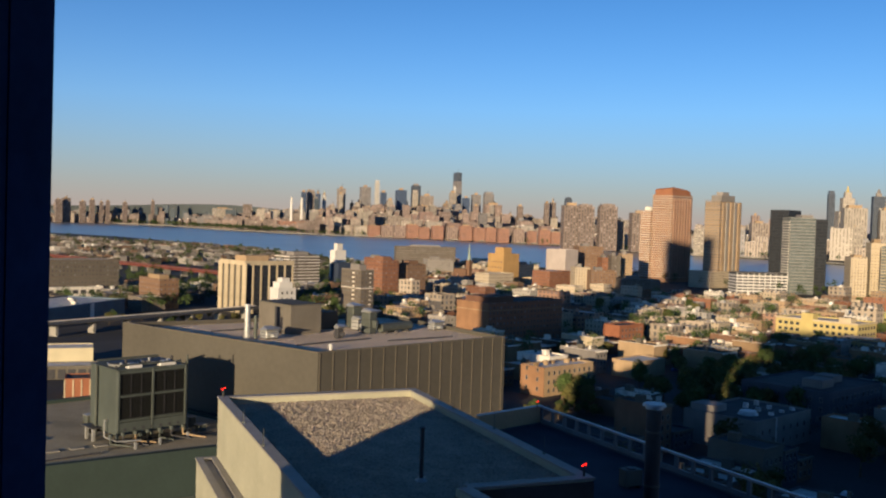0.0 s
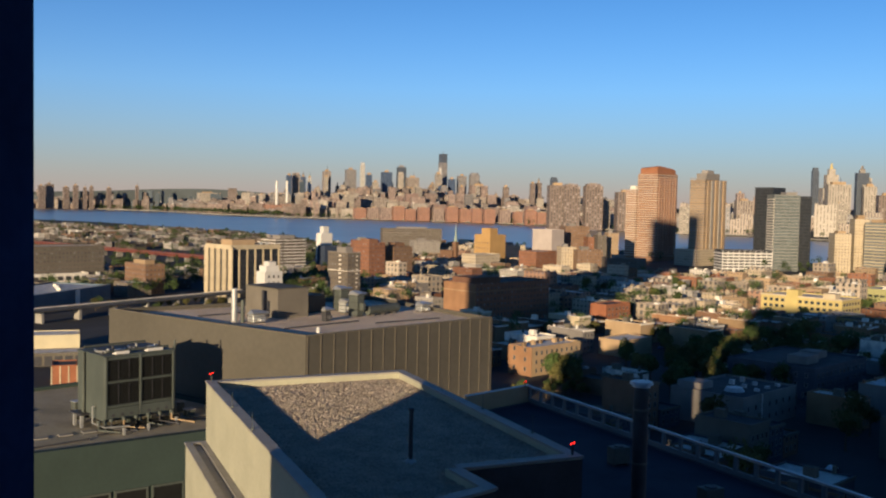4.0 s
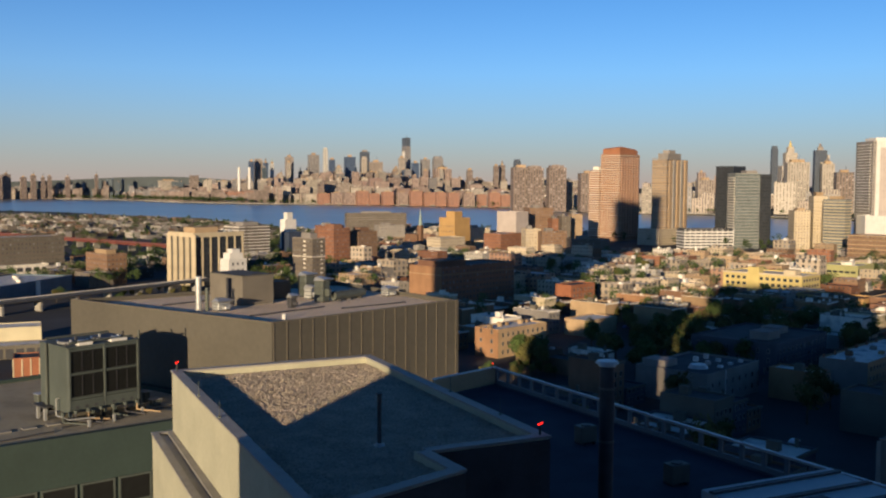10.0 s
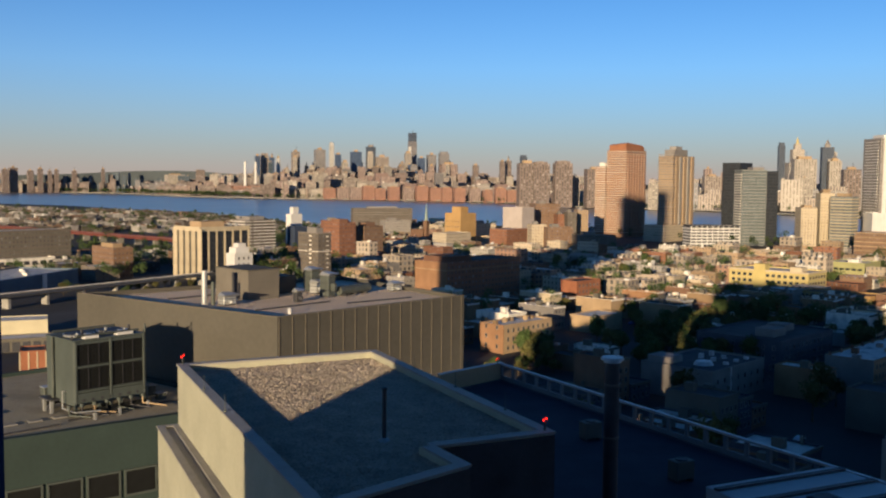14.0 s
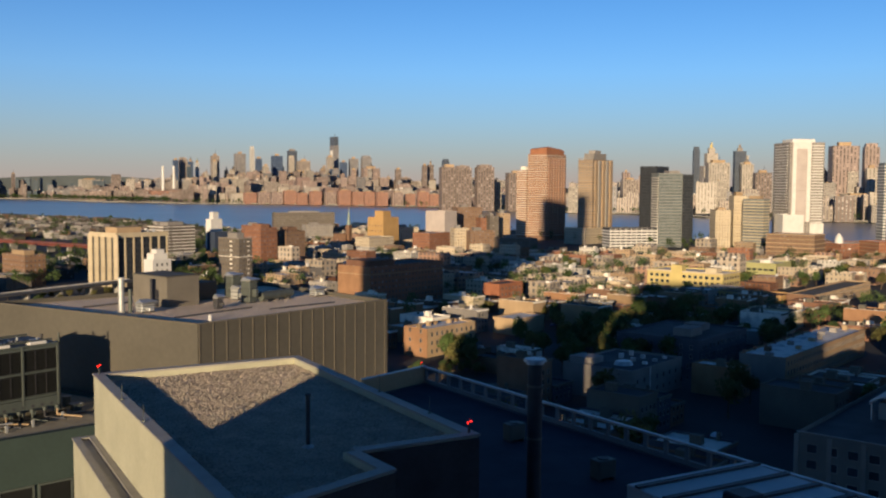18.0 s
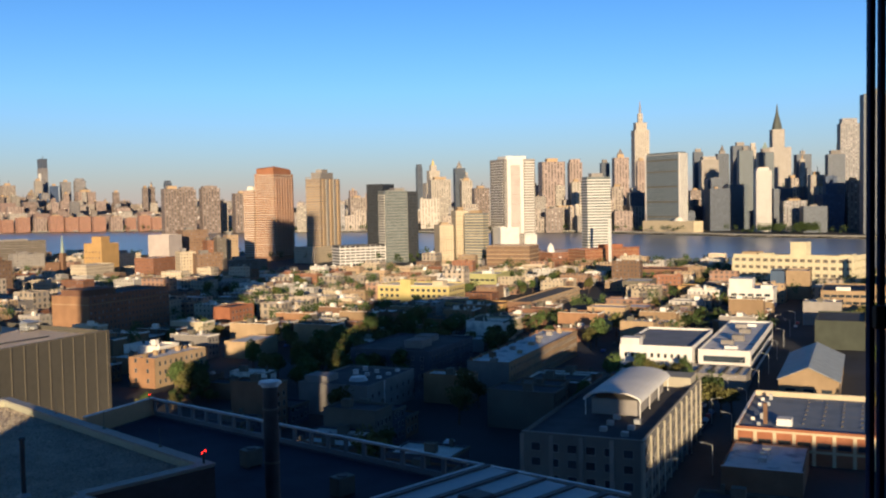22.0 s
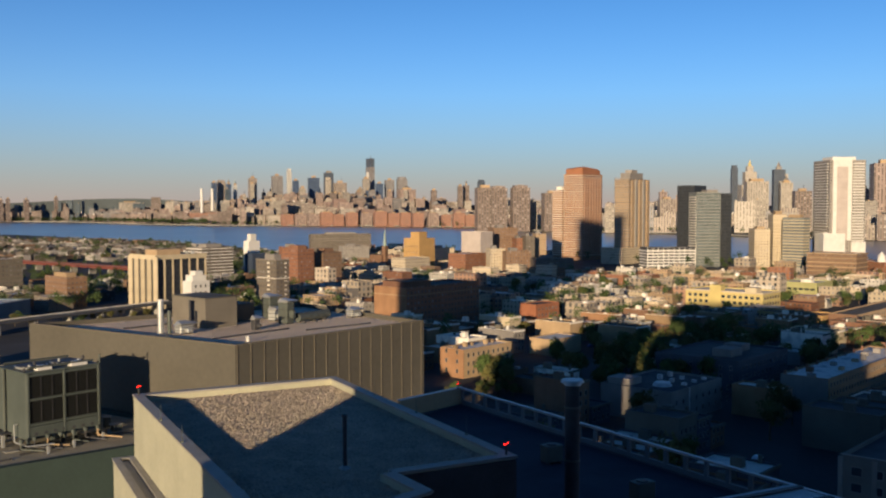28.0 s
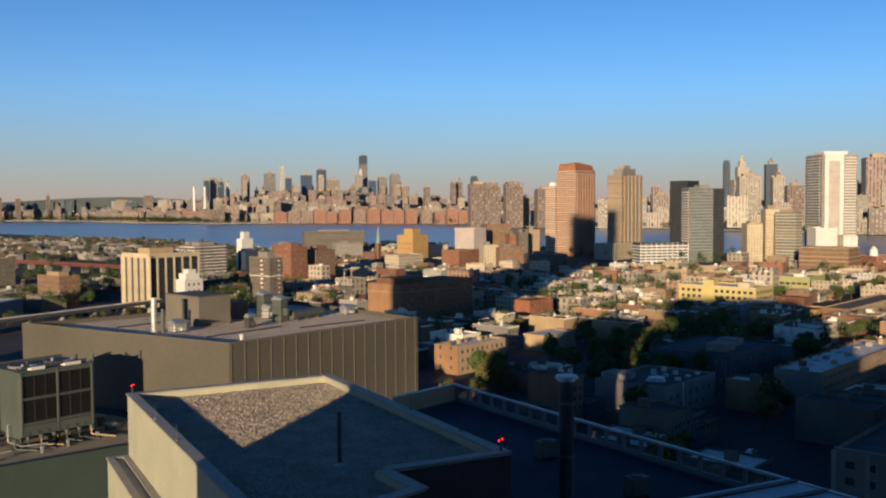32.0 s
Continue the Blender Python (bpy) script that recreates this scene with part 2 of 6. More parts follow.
# the same walls, haze painted in as grey, for the city beyond the river
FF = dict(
    brick=facade("bank_brick", haze_grey((0.23, 0.108, 0.065), 0.4)),
    tan=facade("bank_tan", haze_grey((0.331, 0.238, 0.151)), glass=(0.12, 0.105, 0.1), bay=7.0, wide=0.42, tall=0.94),
    cream=facade("bank_cream", haze_grey((0.446, 0.374, 0.274)), glass=(0.17, 0.15, 0.13), bay=8.0, wide=0.35, tall=0.8),
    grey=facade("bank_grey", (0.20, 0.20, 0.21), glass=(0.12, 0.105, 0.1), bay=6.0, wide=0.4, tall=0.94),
    brown=facade("bank_brown", haze_grey((0.194, 0.122, 0.079), 0.4, (0.16, 0.17, 0.19)), glass=(0.12, 0.105, 0.1), bay=7.5, wide=0.4, tall=0.94),
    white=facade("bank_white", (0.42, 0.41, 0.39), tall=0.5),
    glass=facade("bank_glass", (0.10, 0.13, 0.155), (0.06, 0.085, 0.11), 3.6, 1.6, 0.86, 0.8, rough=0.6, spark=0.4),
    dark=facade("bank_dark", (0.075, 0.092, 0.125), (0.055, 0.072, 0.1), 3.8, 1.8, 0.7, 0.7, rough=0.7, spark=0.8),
    orange=facade("bank_orange", haze_grey((0.36, 0.18, 0.094), 0.4), wide=0.55, tall=0.45),
    stone=facade("bank_stone", haze_grey((0.36, 0.302, 0.238), 0.4), (0.08, 0.08, 0.08), 4.0, 4.4, 0.45, 0.6),
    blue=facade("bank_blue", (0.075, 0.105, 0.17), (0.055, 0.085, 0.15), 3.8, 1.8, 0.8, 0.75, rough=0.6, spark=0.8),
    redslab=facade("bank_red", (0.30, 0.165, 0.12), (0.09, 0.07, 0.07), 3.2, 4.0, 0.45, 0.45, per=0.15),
    rose=facade("bank_rose", haze_grey((0.317, 0.194, 0.137), 0.45), (0.125, 0.1, 0.09), 3.2, 8.0, 0.42, 0.94),
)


# ---- building blocks ----
def link(name, verts, faces, material, parent=None, smooth=False):
    me = bpy.data.meshes.new(name)
    me.from_pydata([tuple(v) for v in verts], [], faces)
    me.update()
    if material:
        me.materials.append(material)
    if smooth:
        me.shade_smooth()
    ob = new(name, me)
    if parent:
        ob.parent = parent
    return ob


PANES = {}


def share(name, me, parent, m):
    ob = new(name, me)
    ob.parent = parent
    ob.matrix_basis = m
    if me in PANES:
        new("pane", PANES[me]).parent = ob
    return ob


def part(name, bm, material, parent, label=""):
    me = bpy.data.meshes.new(name)
    bm.to_mesh(me)
    bm.free()
    me.materials.append(material)
    ob = new(name, me)
    ob.parent = parent
    return tagged(ob, label) if label else ob


def add_box(bm, x0, y0, z0, x1, y1, z1, bevel=0.0):
    r = bmesh.ops.create_cube(bm, size=1)
    bmesh.ops.scale(bm, vec=(x1 - x0, y1 - y0, z1 - z0), verts=r["verts"])
    bmesh.ops.translate(bm, vec=((x0 + x1) / 2, (y0 + y1) / 2, (z0 + z1) / 2), verts=r["verts"])
    if bevel:
        edges = list({e for v in r["verts"] for e in v.link_edges})
        bmesh.ops.bevel(bm, geom=edges, offset=bevel, segments=1, affect="EDGES")


def add_tube(bm, x, y, z0, z1, r0, r1=None, seg=16):
    r1 = r0 if r1 is None else r1
    r = bmesh.ops.create_cone(bm, cap_ends=True, segments=seg, radius1=r0, radius2=r1, depth=z1 - z0)
    bmesh.ops.translate(bm, vec=(x, y, (z0 + z1) / 2), verts=r["verts"])


def add_pipe(bm, a, b, r, seg=8):
    a, b = Vector(a), Vector(b)
    c = bmesh.ops.create_cone(bm, cap_ends=True, segments=seg, radius1=r, radius2=r, depth=(b - a).length)
    m = Matrix.Translation((a + b) / 2) @ (b - a).to_track_quat("Z", "Y").to_matrix().to_4x4()
    bmesh.ops.transform(bm, matrix=m, verts=c["verts"])


def box(name, x0, y0, z0, x1, y1, z1, material, parent=None, bevel=0.0, label=""):
    bm = bmesh.new()
    add_box(bm, x0, y0, z0, x1, y1, z1, bevel)
    return part(name, bm, material, parent, label)


def tube(name, x, y, z0, z1, r0, material, parent=None, r1=None, seg=16, label=""):
    bm = bmesh.new()
    add_tube(bm, x, y, z0, z1, r0, r1, seg)
    return part(name, bm, material, parent, label)


BOX = bpy.data.meshes.new("unit_block")
BOX.from_pydata([(x, y, z) for z in (0, 1) for y in (0, 1) for x in (0, 1)], [],
                [(0, 2, 3, 1), (4, 5, 7, 6), (0, 1, 5, 4), (1, 3, 7, 5), (3, 2, 6, 7), (2, 0, 4, 6)])


TRIM = BOX.copy()
TRIM.name = "unit_trim"


def shell(name, pts, z0, z1, material, parent=None, par=0.7, t=0.35):
    """Walls of a building over the outline pts (anticlockwise), with a parapet of that height and thickness, open at the roof."""
    n = len(pts)
    P = [Vector(p) for p in pts]
    inner = []
    for i in range(n):
        a, b, c = P[i - 1], P[i], P[(i + 1) % n]
        e1, e2 = (b - a).normalized(), (c - b).normalized()
        n1, n2 = Vector((-e1.y, e1.x)), Vector((-e2.y, e2.x))
        k = n1 + n2
        inner.append(b + k * (t / max(0.3, k.dot(n1))))
    v = [(p.x, p.y, z0) for p in P] + [(p.x, p.y, z1) for p in P] + [(p.x, p.y, z1) for p in inner] + [(p.x, p.y, z1 - par) for p in inner]
    f = []
    for i in range(n):
        j = (i + 1) % n
        f += [(i, j, n + j, n + i), (n + i, n + j, 2 * n + j, 2 * n + i), (2 * n + i, 2 * n + j, 3 * n + j, 3 * n + i)]
    return link(name, v, f, material, parent), inner


def plate(name, pts, z0, z1, material, parent=None):
    """A flat slab over the outline pts (anticlockwise)."""
    n = len(pts)
    v = [(p[0], p[1], z0) for p in pts] + [(p[0], p[1], z1) for p in pts]
    f = [tuple(range(n, 2 * n)), tuple(reversed(range(n)))] + [(i, (i + 1) % n, n + (i + 1) % n, n + i) for i in range(n)]
    return link(name, v, f, material, parent)


def frame_at(x, y, u_az, z=0.0):
    """A place whose own x runs along the bearing u_az and whose y runs along u_az - 90."""
    return pose(x, y, z, 0, 0, 90 - u_az)


def rect(w, d):
    return [(0, 0), (w, 0), (w, d), (0, d)]


def block(name, x, y, w, d, z1, u_az, wall, roof, label, category, par=0.8, kind="", group=""):
    """A flat-roofed building: walls with a parapet, and the roof inside it. x, y is its corner nearest to the river view."""
    ob, inner = shell(name, rect(w, d), 0, z1, wall, None, par, 0.35)
    ob.matrix_basis = frame_at(x, y, u_az)
    plate("roof", [(p.x, p.y) for p in inner], z1 - par - 0.3, z1 - par, roof, ob)
    return tagged(ob, label, category, group, kind)


def hut(ob, x0, y0, x1, y1, z0, z1, material, name="penthouse", label=""):
    return box(name, x0, y0, z0, x1, y1, z1, material, ob, 0.05, label)


def floors(ob, w, d, z0, z1, step, material, out=0.25, thick=0.5, name="floor_band"):
    """Bands or balcony slabs round a tower, one object to each storey."""
    if z1 <= z0:
        return
    base = None
    z = z0
    while z < z1:
        if base is None:
            bm = bmesh.new()
            add_box(bm, -out, -out, 0, w + out, 0.02, thick)
            add_box(bm, -out, 0.02, 0, 0.02, d, thick)
            base = part(name, bm, material, ob)
            base.location = (0, 0, z)
        else:
            share(name, base.data, ob, pose(0, 0, z))
        z += step


def piers(ob, length, z0, z1, n, material, along="x", wide=0.6, out=0.35, name="pier", off=0.0):
    """Upright piers on the river-facing face (along x) or the side face (along y)."""
    bm = bmesh.new()
    if along == "x":
        add_box(bm, -wide / 2, -out, z0, wide / 2, 0.02, z1)
    else:
        add_box(bm, -out, -wide / 2, z0, 0.02, wide / 2, z1)
    base = None
    for i in range(n + 1):
        s = off + (length - 2 * off) * i / n
        m = pose(s, 0, 0) if along == "x" else pose(0, s, 0)
        if base is None:
            base = part(name, bm, material, ob)
            base.matrix_basis = m
        else:
            share(name, base.data, ob, m)


def window_mesh(name, w, h, frame_mat, glass_mat, depth=0.12):
    """A window in its frame, facing -y, the pane set back; origin at the middle of its foot."""
    t, e = 0.13, w / 2
    o = [(-e, 0), (e, 0), (e, h), (-e, h)]
    i = [(-e + t, t * 1.3), (e - t, t * 1.3), (e - t, h - t), (-e + t, h - t)]
    v = [(x, 0, z) for x, z in o] + [(x, -depth, z) for x, z in o] + [(x, -depth, z) for x, z in i] + [(x, -0.03, z) for x, z in i]
    f = []
    for k in range(4):
        j = (k + 1) % 4
        f += [(k, j, 4 + j, 4 + k), (4 + k, 4 + j, 8 + j, 8 + k), (8 + k, 8 + j, 12 + j, 12 + k)]
    me = bpy.data.meshes.new(name)
    me.from_pydata(v, [], f)
    me.materials.append(frame_mat)
    g = bpy.data.meshes.new("pane")
    g.from_pydata([(x, -0.06, z) for x, z in i] + [(x, -0.03, z) for x, z in i], [], [(0, 1, 2, 3), (4, 7, 6, 5), (0, 4, 5, 1), (1, 5, 6, 2), (2, 6, 7, 3), (3, 7, 4, 0)])
    g.materials.append(glass_mat)
    PANES[me] = g
    return me


WIN = window_mesh("window", 1.15, 1.8, M["grey"], M["glass"])
WINB = window_mesh("window", 2.4, 2.1, M["grey"], M["glass"])
WINS = window_mesh("window", 3.4, 1.6, M["darkmetal"], M["glass"])


def windows(ob, me, length, zs, n, along="x", margin=1.2, name="window"):
    for z in zs:
        for i in range(n):
            s = margin + (length - 2 * margin) * (i + 0.5) / n
            share(name, me, ob, pose(s, 0, z) if along == "x" else pose(0, s, z, 0, 0, -90))


# ---- ground and water ----
def polar(*pairs):
    return [bearing(a, d) for a, d in pairs]


def sheet(name, pts, z, material, label, drop=3.0):
    ob = plate(name, pts, z - drop, z, material)
    return tagged(ob, label, "ground", kind="structure")


water = plate("water", polar((-100, 4990), (-130, 4990), (-160, 4990), (170, 4990), (140, 4990), (110, 4990), (80, 4990), (60, 4990), (45, 4990),
                             (30, 4990), (15, 4990), (0, 4990), (-15, 4990), (-30, 4990), (-45, 4990), (-70, 4990)), -4, -1.5, M["water"])
tagged(water, "calm blue river between two built-up shores", "river", kind="structure")
near_shore = polar((60, 950), (45, 1020), (36, 1120), (28, 1250), (20, 1400), (12, 1540), (0, 1560), (-6, 1480), (-12, 2040), (-19, 2600), (-25, 3000), (-40, 3600))
sheet("ground", near_shore + polar((-90, 4000), (-140, 4000), (170, 4000), (110, 4000), (75, 2500)), 0.0, M["asphalt"], "dark city ground with asphalt streets and yards")
far_shore = polar((-40, 4850), (-24, 4850), (-20.4, 4850), (-16.5, 4560), (-12.3, 3820), (-7.4, 3500), (-4.2, 3490), (-0.8, 3400), (3.2, 3250), (6, 3125), (10, 2700), (18, 2500),
                  (24, 2250), (31, 2150), (35.5, 1990), (42, 1800), (48, 1710), (58, 1600), (75, 2600))
sheet("ground_far", list(reversed(far_shore)) + polar((-40, 4980), (-30, 4980), (-15, 4980), (0, 4980), (15, 4980), (30, 4980), (45, 4980), (60, 4980), (75, 4980)), 1.5, M["soil"], "far bank of the river under the city")


# ---- far city across the river ----
FAR_LABEL = dict(redslab="far red-brown brick housing slab", blue="far blue glass office tower", glass="far glass-walled office tower", tan="far tan brick tower", cream="far cream stone tower", grey="far grey office tower",
                 white="far white-fronted tower", dark="far dark glass tower", stone="far limestone tower with stepped top", rose="far reddish-brown brick tower",
                 brown="far brown brick tower", yellow="far low yellow building", brick="far red brick building", orange="far orange brick tower")


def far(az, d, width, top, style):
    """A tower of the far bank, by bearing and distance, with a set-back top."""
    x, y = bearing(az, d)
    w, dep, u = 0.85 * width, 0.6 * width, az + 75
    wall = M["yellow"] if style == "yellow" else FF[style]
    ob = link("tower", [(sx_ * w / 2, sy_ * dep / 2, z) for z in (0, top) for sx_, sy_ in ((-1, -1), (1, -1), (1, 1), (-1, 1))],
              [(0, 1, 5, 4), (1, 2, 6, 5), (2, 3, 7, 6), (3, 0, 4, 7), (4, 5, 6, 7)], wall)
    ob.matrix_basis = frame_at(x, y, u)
    tagged(ob, FAR_LABEL[style] + " across the river", "tower", "far skyline")
    k = random.uniform(0.25, 0.6)
    hh = min(0.06 * top, 9)
    box("penthouse", -w / 2 * k, -dep / 2 * k, top, w / 2 * k, dep / 2 * k, top + hh, M["grey"] if style in ("dark", "glass") else M["tan"], ob)
    kind_ = random.random()
    if kind_ < 0.3 and top > 110:
        box("upper_stage", -w / 2 * 0.8, -dep / 2 * 0.8, top, w / 2 * 0.75, dep / 2 * 0.8, top + 0.05 * top, wall, ob)
    elif kind_ < 0.5 and top > 130:
        tube("pointed_roof", 0, 0, top + hh, top + hh + 0.08 * top, dep * 0.3, M["copper"] if kind_ < 0.38 else M["grey"], ob, dep * 0.05, 4)
    elif kind_ < 0.65:
        tube("mast", w * 0.1, 0, top + hh, top + hh + 0.1 * top, 0.9, M["darkmetal"], ob, 0.4, 5)
    return ob


far(-8.55, 4500, 26, 176, "blue")
far(-8.15, 4560, 44, 181, "tan")
far(-7.72, 4480, 24, 170, "blue")
far(-7.35, 4440, 18, 166, "white")
far(-6.35, 4500, 41, 198, "tan")
far(-6.38, 4450, 20, 171, "cream")
far(-4.94, 4600, 56, 212, "grey")
far(-4.24, 4550, 24, 233, "white")
far(-3.86, 4500, 31, 187, "blue")
far(-3.46, 4450, 31, 152, "cream")
far(-2.81, 4550, 56, 202, "blue")
far(-1.93, 4600, 48, 228, "dark")
far(-1.97, 4500, 29, 193, "cream")
far(-1.27, 4500, 66, 178, "tan")
far(0.27, 4500, 34, 197, "stone")
far(1.07, 4500, 37, 174, "blue")
far(1.67, 4550, 48, 192, "grey")
far(2.41, 4550, 53, 197, "grey")
far(2.68, 4400, 88, 145, "rose")
far(5.88, 4300, 25, 157, "brown")
far(6.24, 4350, 30, 163, "brown")
far(7.14, 4300, 35, 178, "dark")
far(-22.13, 4700, 30, 104, "brown")
far(-21.72, 4750, 42, 112, "brown")
far(-20.86, 4750, 30, 100, "brown")
far(-20.36, 4750, 26, 108, "brown")
far(-19.87, 4750, 19, 100, "brown")
far(-19.53, 4750, 20, 104, "brown")
far(-18.61, 4750, 24, 101, "brown")
far(-17.10, 4700, 17, 110, "brown")
far(-13.23, 4600, 93, 87, "cream")
far(22.91, 3200, 79, 147, "cream")
far(24.11, 3300, 43, 187, "dark")
far(24.51, 3250, 44, 143, "cream")
far(25.36, 2700, 51, 109, "brown")
far(21.72, 3300, 24, 193, "dark")
far(29.58, 2450, 70, 168, "rose")
far(30.95, 2500, 39, 167, "rose")
far(30.99, 2380, 26, 115, "cream")
far(30.32, 2300, 75, 55, "tan")
far(32.69, 2800, 29, 176, "dark")
far(33.60, 2700, 48, 185, "rose")
far(33.38, 2350, 34, 101, "tan")
far(34.76, 2900, 30, 182, "rose")
far(34.46, 2300, 43, 86, "dark")
far(33.52, 2200, 37, 41, "yellow")
far(37.81, 2300, 30, 88, "brown")
far(37.99, 2800, 30, 199, "dark")
far(38.58, 2700, 54, 172, "stone")
far(39.33, 2850, 39, 194, "dark")
far(40.30, 2600, 50, 202, "dark")
far(40.58, 2200, 35, 172, "glass")
far(41.01, 2500, 16, 193, "cream")
far(41.66, 2400, 41, 175, "glass")
far(41.52, 2000, 35, 122, "white")
far(43.64, 2500, 42, 171, "dark")
far(43.62, 2450, 14, 158, "cream")
far(45.32, 2300, 43, 161, "dark")
far(43.15, 2000, 52, 62, "grey")
far(43.07, 2250, 30, 110, "tan")
far(44.34, 2350, 36, 118, "stone")
far(44.58, 2150, 28, 90, "cream")
far(39.02, 2500, 62, 114, "dark")
far(39.81, 2350, 71, 90, "brown")
far(42.53, 2200, 47, 87, "dark")
far(46.22, 2100, 28, 100, "brown")
far(48.49, 1850, 34, 127, "dark")
far(44.20, 1950, 51, 51, "dark")
far(47.73, 1900, 29, 96, "dark")
far(49.85, 1950, 57, 126, "brown")
far(17.98, 2800, 54, 90, "tan")
far(17.76, 3000, 26, 113, "rose")
far(20.59, 2900, 42, 105, "brown")
far(28.43, 2700, 47, 114, "brown")

far(46.0, 2750, 58, 258, "grey")
far(47.25, 1850, 46, 246, "dark")
far(49.0, 1900, 46, 184, "dark")

# lesser towers that fill the gaps of the downtown skyline
for i in range(34):
    far(random.gauss(-2.6, 3.4), random.uniform(4330, 4640), random.uniform(17, 34), random.uniform(98, 158), random.choice(("tan", "grey", "rose", "cream", "blue", "stone", "glass", "brown")))


def spire(name, az, d, steps, tip, material, tipmat, label):
    """A stepped tower that ends in a mast. steps: half width and top of each stage."""
    x, y = bearing(az, d)
    ob = None
    z = 0
    for half, top in steps:
        b = box("stage" if ob else name, -half, -half * 0.8, z, half, half * 0.8, top, material, ob)
        if ob is None:
            ob = b
            ob.matrix_basis = frame_at(x, y, az + 72)
        z = top
    tube("mast", 0, 0, z, tip, steps[-1][0] * 0.6, tipmat, ob, steps[-1][0] * 0.1, 8)
    return tagged(ob, label, "skyscraper")


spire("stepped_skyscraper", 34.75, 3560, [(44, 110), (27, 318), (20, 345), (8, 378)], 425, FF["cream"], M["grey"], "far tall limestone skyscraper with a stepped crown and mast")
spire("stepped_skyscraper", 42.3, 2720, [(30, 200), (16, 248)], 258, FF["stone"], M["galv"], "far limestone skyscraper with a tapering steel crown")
crown = bpy.data.objects["stepped_skyscraper.001"]
for i, (h0, h1, z0, z1) in enumerate([(14, 11.5, 248, 262), (11.5, 8, 262, 276), (8, 4, 276, 290), (4, 0.8, 290, 316)]):
    tube("crown", 0, 0, z0, z1, h0, M["metal"], crown, h1, 8)
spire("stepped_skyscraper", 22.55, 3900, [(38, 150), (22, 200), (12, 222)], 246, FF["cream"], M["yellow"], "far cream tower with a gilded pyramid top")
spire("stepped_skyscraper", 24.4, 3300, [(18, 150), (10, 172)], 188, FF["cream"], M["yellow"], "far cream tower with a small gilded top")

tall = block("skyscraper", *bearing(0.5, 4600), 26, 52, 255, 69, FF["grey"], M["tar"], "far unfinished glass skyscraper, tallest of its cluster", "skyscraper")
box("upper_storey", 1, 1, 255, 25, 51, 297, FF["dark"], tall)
tube("crane_mast", 13, 20, 297, 312, 1.2, M["darkmetal"], tall, 0.5, 6)
# white panel painting the sun's glint on the glass
box("glass_panel", -0.6, 12, 190, -0.02, 40, 232, M["white"], tall)

un = block("office_slab", 1242, 1650, 23, 104, 165, 83, FF["white"], M["silver"], "tall green glass office slab with pale stone end walls", "office building")
box("glass_front", -0.5, 3, 12, -0.02, 101, 163, facade("slab_glass", (0.17, 0.20, 0.22), (0.12, 0.155, 0.18), 3.7, 1.8, 0.85, 0.75, rough=0.35, spark=0.1), un)
for z_ in (30, 62, 94, 126, 150):
    box("louvre_band", -0.75, 3, z_, -0.52, 101, z_ + 3.2, M["slatewall"], un)
box("roof_screen", 2, 4, 164, 21, 100, 168, M["metal"], un)
box("edge_frame", -0.9, -0.3, 0, -0.02, 2.98, 166, M["white"], un)
box("edge_frame", -0.9, 101.02, 0, -0.02, 104.3, 166, M["white"], un)
low = block("assembly_hall", 1215, 1570, 26, 150, 24, 83, M["cream"], M["pale"], "long low pale stone hall on the far river bank", "hall")
tube("dome", 18, 60, 23, 31, 13, M["pale"], low, 5, 20)

# housing slabs along the far bank
for i in range(16):
    az = -4.4 + i * 0.78 + random.uniform(-0.1, 0.1)
    far(az, 3520 - 28 * i + random.uniform(-30, 30), random.uniform(34, 50), random.uniform(40, 52), random.choice(("redslab", "redslab", "rose", "redslab")))
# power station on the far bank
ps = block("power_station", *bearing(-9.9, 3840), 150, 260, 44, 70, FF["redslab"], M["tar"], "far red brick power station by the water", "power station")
for az in (-9.25, -8.65):
    x, y = bearing(az, 3950)
    ob = tube("chimney", x, y, 0, 140, 6, M["white"], None, 4.5, 12)
    tagged(ob, "far tall pale factory chimney", "chimney", "power station chimneys")
for az, w_, t_ in ((7.35, 58, 121), (8.15, 52, 119), (9.45, 56, 121), (11.35, 62, 106)):
    far(az, 2660, w_, t_, "brown")
far(10.1, 2750, 36, 82, "cream")
